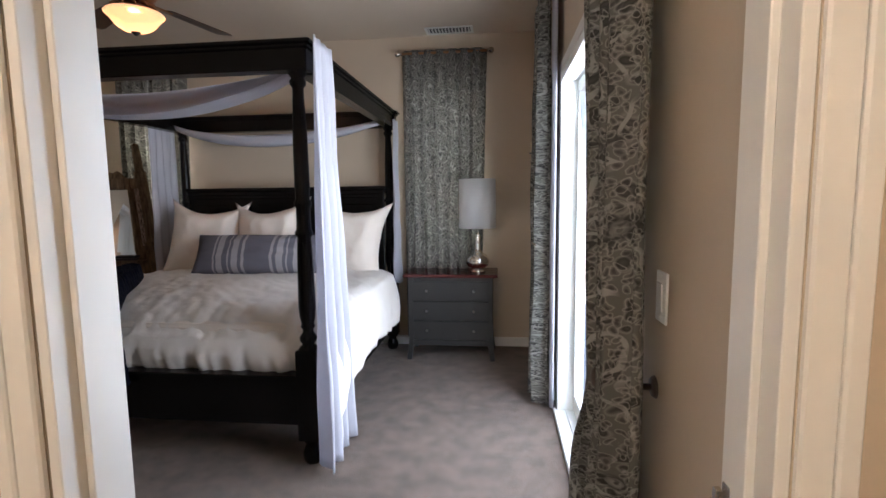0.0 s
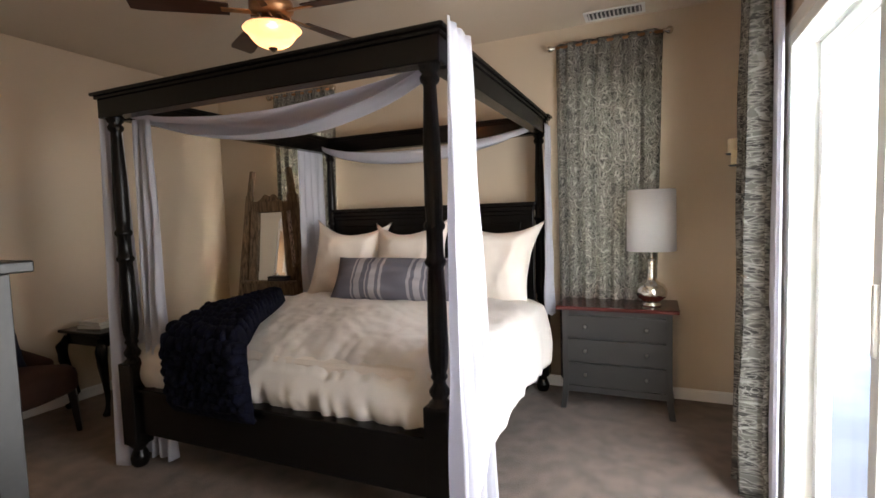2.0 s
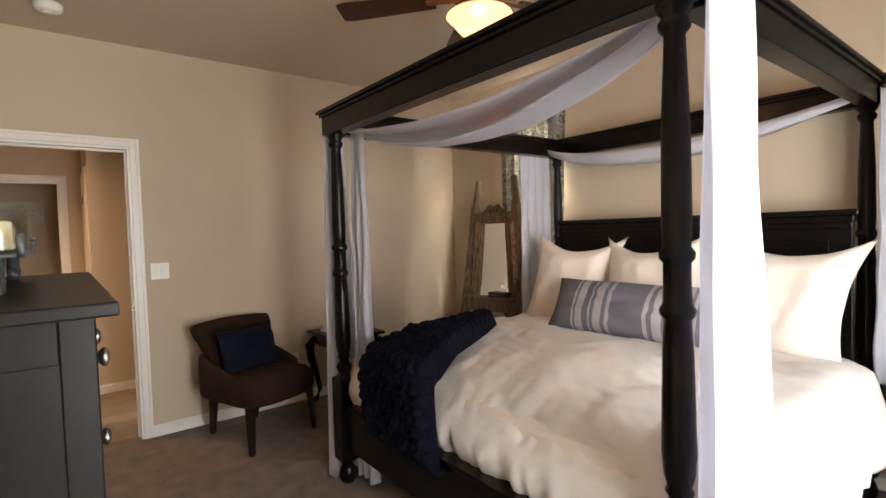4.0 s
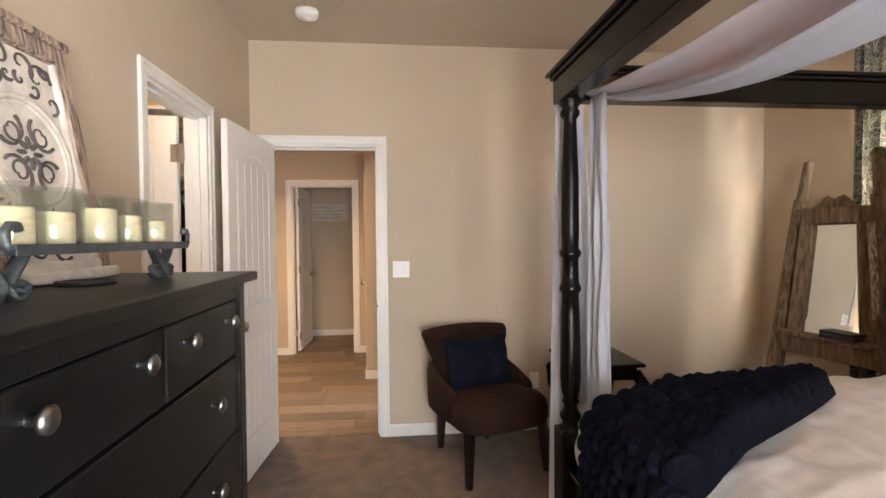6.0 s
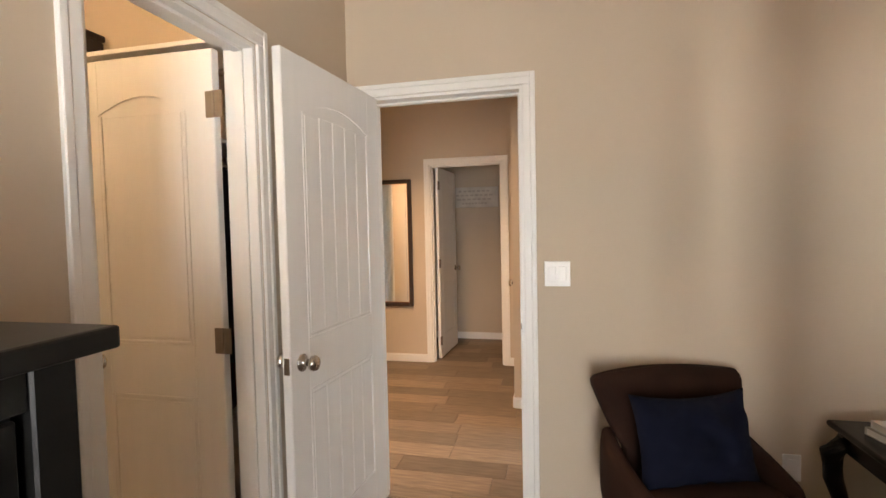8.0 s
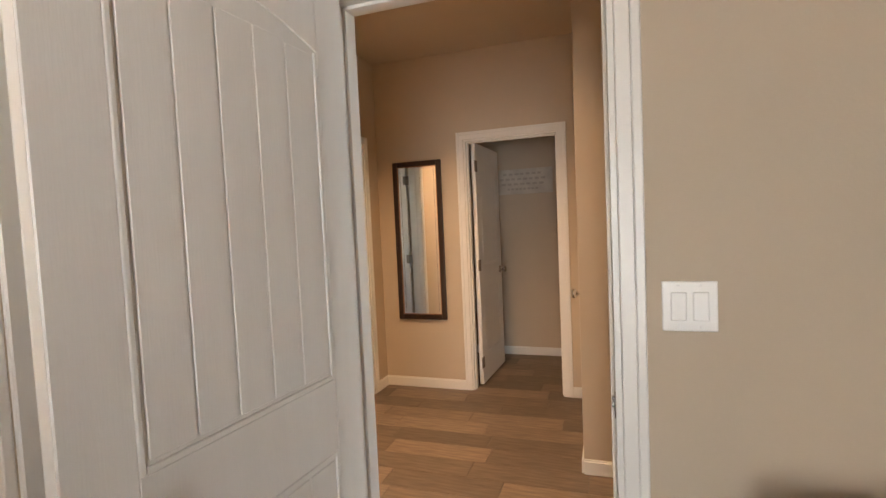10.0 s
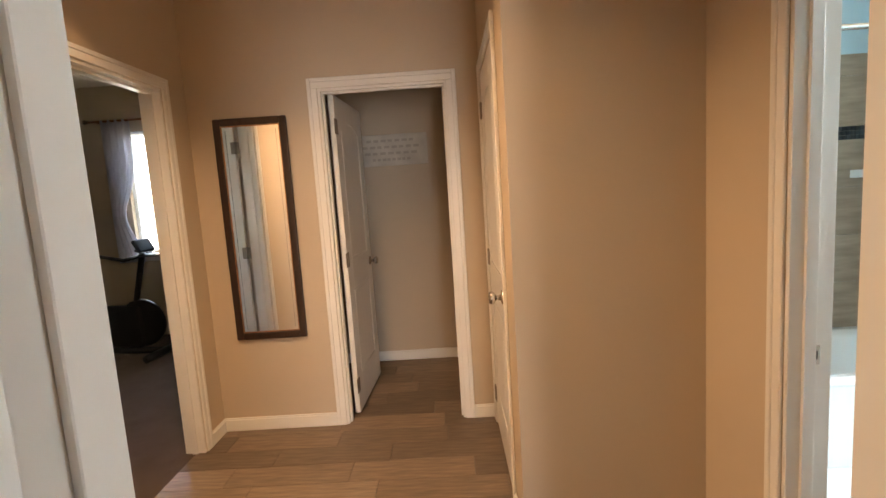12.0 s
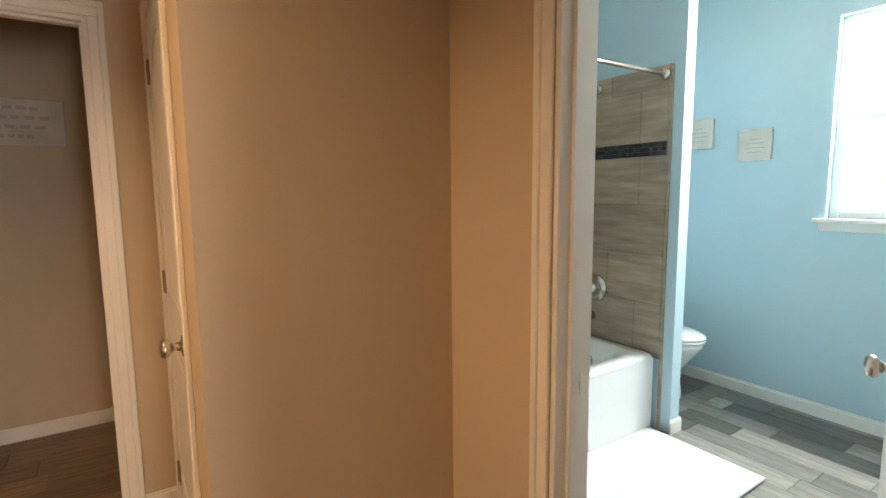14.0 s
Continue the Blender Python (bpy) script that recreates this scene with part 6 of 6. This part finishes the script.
tagged(part("shower_curtain", sheet(70, 30, sc_f), WC, None, "", True, 0.002), "white shower curtain bunched at one end", "shower curtain")
cs = thing("corner_shelf", "white stone corner shelf in the shower", "shelf", pose(-6.644, 4.079, 1.335))
tri = bmesh.new()
lo = [tri.verts.new(p) for p in ((0, 0, 0), (0.23, 0, 0), (0.20, -0.08, 0), (0.08, -0.20, 0), (0, -0.23, 0))]
hi = [tri.verts.new((v.co.x, v.co.y, 0.045)) for v in lo]
tri.faces.new(list(reversed(lo)))
tri.faces.new(hi)
for k in range(5):
    tri.faces.new((lo[k], lo[(k + 1) % 5], hi[(k + 1) % 5], hi[k]))
bmesh.ops.recalc_face_normals(tri, faces=tri.faces)
part("slab", tri, PORC, cs)


def build_toilet():
    o = thing("toilet", "white porcelain toilet with closed lid", "toilet", pose(-6.655, 4.60, 0))
    part("tank", box(0.01, 0.20, -0.22, 0.22, 0.40, 0.76, 0.025, 3), PORC, o)
    part("tank_lid", box(0.0, 0.215, -0.235, 0.235, 0.76, 0.795, 0.012, 3), PORC, o)

    def oval(sx, sy, cxx, z, n=32):
        return [(cxx + sx * math.cos(k * math.tau / n) * (1 if math.cos(k * math.tau / n) > 0 else 0.85), sy * math.sin(k * math.tau / n), z) for k in range(n)]

    def loft(rings):
        b = bmesh.new()
        vs = [[b.verts.new(p) for p in r] for r in rings]
        for q, w in zip(vs, vs[1:]):
            for k in range(len(q)):
                b.faces.new((q[k], q[(k + 1) % len(q)], w[(k + 1) % len(q)], w[k]))
        b.faces.new(vs[0])
        b.faces.new(vs[-1])
        bmesh.ops.recalc_face_normals(b, faces=b.faces)
        return b

    part("bowl", loft([oval(0.22, 0.11, 0.40, 0.0), oval(0.21, 0.10, 0.40, 0.05), oval(0.19, 0.10, 0.40, 0.18), oval(0.23, 0.14, 0.44, 0.28), oval(0.27, 0.18, 0.46, 0.36), oval(0.275, 0.185, 0.46, 0.395)]), PORC, o, smooth=True)
    part("seat", loft([oval(0.28, 0.19, 0.465, 0.398), oval(0.285, 0.195, 0.465, 0.408), oval(0.28, 0.19, 0.465, 0.418)]), PORC, o, smooth=True)
    part("lid", loft([oval(0.283, 0.193, 0.465, 0.421), oval(0.285, 0.195, 0.465, 0.432), oval(0.26, 0.17, 0.455, 0.444)]), PORC, o, smooth=True)
    part("flush_lever", box(0.20, 0.225, -0.20, -0.13, 0.70, 0.715, 0.004), CHROME, o, "chrome flush lever")
    return o


build_toilet()
for x, z in ((-5.868, 1.645), (-6.235, 1.745)):
    p = thing("wall_plaque", "small pale square plaque on the blue wall", "picture", pose(x, BN, z), "bathroom plaques")
    part("board", box(-0.098, 0.098, -0.022, 0.0, -0.098, 0.098, 0.004), SIGN, p)
    for e in (0.092, -0.10):
        part("edge", box(-0.10, 0.10, -0.024, -0.018, e, e + 0.008, 0.001, 1), CARVE, p)
    for k, w in enumerate((0.03, 0.05, 0.06, 0.045)):
        part("script_bar", box(-w, w, -0.0235, -0.0222, 0.035 - k * 0.028, 0.042 - k * 0.028), INK, p)

bmx = sheet(40, 40, lambda u, v: (-5.90 + 0.62 * u, 3.02 + 1.02 * v, 0.018 + 0.010 * min(1, 12 * min(u, 1 - u, v, 1 - v)) + 0.003 * noise.noise(Vector((u * 30, v * 40, 0)))))
tagged(part("bath_mat", bmx, MAT, None, "", True, 0.012), "thick white bath mat beside the tub", "bath mat")

# ---- outdoors ----
alone("ground", box(0.72, 400, -400, 400, -0.25, -0.12), mat("dry_ground", (0.24, 0.20, 0.14), 0.95, 0.2, 1.5, 0.3, 20), "dry open ground reaching the horizon", "ground")
alone("ground_north", box(-400, 0.72, 5.2, 400, -0.25, -0.121), mat("dry_ground_north", (0.24, 0.20, 0.14), 0.95, 0.2, 1.5, 0.3, 20), "dry open ground reaching the horizon", "ground")
alone("ground_west", box(-400, -9.31, -400, 5.2, -0.25, -0.122), mat("dry_ground_west", (0.24, 0.20, 0.14), 0.95, 0.2, 1.5, 0.3, 20), "dry open ground reaching the horizon", "ground")
alone("pavement", box(0.72, 4.6, -1.0, 8.0, -0.12, -0.02), CONC, "pale concrete patio slab", "patio")
ex = thing("exterior_wall", "pale stucco neighbouring house wall", "house", None, "", "")
part("wall", box(7.4, 7.6, -4.0, 16.0, -0.12, 2.7), STUCCO, ex)
part("roof", moved(box(-0.5, 1.8, -4.4, 16.4, 0, 0.12), pose(7.3, 0, 2.7, 0, -22)), mat("grey_shingle", (0.17, 0.18, 0.20), 0.9, 0.2, 8), ex)
for y in (2.5, 8.0, 12.0):
    wn_ = part("window", box(7.36, 7.40, y, y + 1.2, 1.0, 2.1, 0.004), VINYL, ex)
    part("pane", box(7.34, 7.358, y + 0.06, y + 1.14, 1.06, 2.04), mat("dark_pane", (0.06, 0.07, 0.09), 0.08), wn_, "dark glass")
fe = thing("fence", "reddish board fence beyond the windows", "fence")
for k in range(60):
    part("board", box(-9 + k * 0.155, -9 + k * 0.155 + 0.148, 7.6, 7.62, -0.12, 1.75 + 0.01 * (k % 3)), FENCE, fe)
for k in range(5):
    part("post", box(-9 + k * 2.3, -8.9 + k * 2.3, 7.62, 7.72, -0.12, 1.85), FENCE, fe)
for z in (0.3, 1.4):
    part("rail", box(-9, 0.2, 7.62, 7.66, z, z + 0.09), FENCE, fe)


def patio_chair(m):
    o = thing("patio_chair", "grey metal patio armchair on the slab", "chair", m, "patio chairs")
    part("seat", box(-0.26, 0.26, -0.25, 0.25, 0.40, 0.44, 0.015), STAND, o)
    # back tube coloured white so its edge reads as sunlit metal
    bk = tube([(-0.27, 0.25, 0.42), (-0.27, 0.30, 0.85), (-0.2, 0.32, 0.96), (0.2, 0.32, 0.96), (0.27, 0.30, 0.85), (0.27, 0.25, 0.42)], 0.016, 8)
    part("sunlit_back_frame", bk, PLATE, o, smooth=True)
    part("backrest", moved(box(-0.24, 0.24, -0.008, 0.008, 0, 0.48, 0.004), pose(0, 0.265, 0.45, -7)), STAND, o)
    for x in (-0.26, 0.26):
        for y in (-0.24, 0.25):
            part("leg", tube([(x, y, 0), (x, y, 0.42)], 0.014, 8), STAND, o, smooth=True)
        part("arm", tube([(x, -0.24, 0.42), (x, -0.24, 0.64), (x, 0.28, 0.66)], 0.014, 8), STAND, o, smooth=True)
    return o


patio_chair(pose(2.3, 4.3, -0.02, 0, 0, 120))
patio_chair(pose(2.5, 6.0, -0.02, 0, 0, 60))

# ---- floors in pieces ----
fh_ = alone("floor_hall", box(-8.0, WX - 0.075, -0.028, BY + 0.06, -0.1, -0.006), GROUT, "wide brown wood-plank hall floor", "wood floor")
rngp = random.Random(4)
x, row = -8.0, 0
while x < WX - 0.075:
    y = -0.028 - rngp.random() * 0.6
    xt = min(x + 0.178, WX - 0.075)
    while y < BY + 0.06:
        b0, b1 = max(y, -0.028), min(y + 0.64, BY + 0.06)
        if b1 - b0 > 0.03:
            p = part("plank", box(-(b1 - b0) / 2 + 0.0012, (b1 - b0) / 2 - 0.0012, -(xt - x) / 2 + 0.0012, (xt - x) / 2 - 0.0012, -0.006, 0.0, 0.0010, 1), PLANK, fh_)
            p.matrix_local = pose((x + xt) / 2, (b0 + b1) / 2, 0, 0, 0, 90)
        y += 0.64
    x, row = xt, row + 1
fb_ = alone("floor_bath", box(-6.66, WX - 0.145, BY + 0.06, BN, -0.1, -0.006), GROUT, "grey wood-look tile bathroom floor", "tile floor")
yy = BY + 0.06
while yy < BN:
    yt = min(yy + 0.155, BN)
    x = TX1 - 0.03 - rngp.random() * 0.55
    while x < WX - 0.145:
        b0, b1 = max(x, TX1 - 0.03), min(x + 0.62, WX - 0.145)
        if b1 - b0 > 0.03:
            p = part("tile", box(-(b1 - b0) / 2 + 0.0015, (b1 - b0) / 2 - 0.0015, -(yt - yy) / 2 + 0.0015, (yt - yy) / 2 - 0.0015, -0.006, 0.0, 0.001, 1), BTILE, fb_)
            p.location = ((b0 + b1) / 2, (yy + yt) / 2, 0)
        x += 0.62
    yy = yt
x = -6.66
while x < TX1 - 0.03 - 0.01:
    xt = min(x + 0.20, TX1 - 0.03)
    part("tile", box(x + 0.0015, xt - 0.0015, 4.185, BN - 0.002, -0.006, 0.0, 0.001, 1), BTILE, fb_)
    x = xt
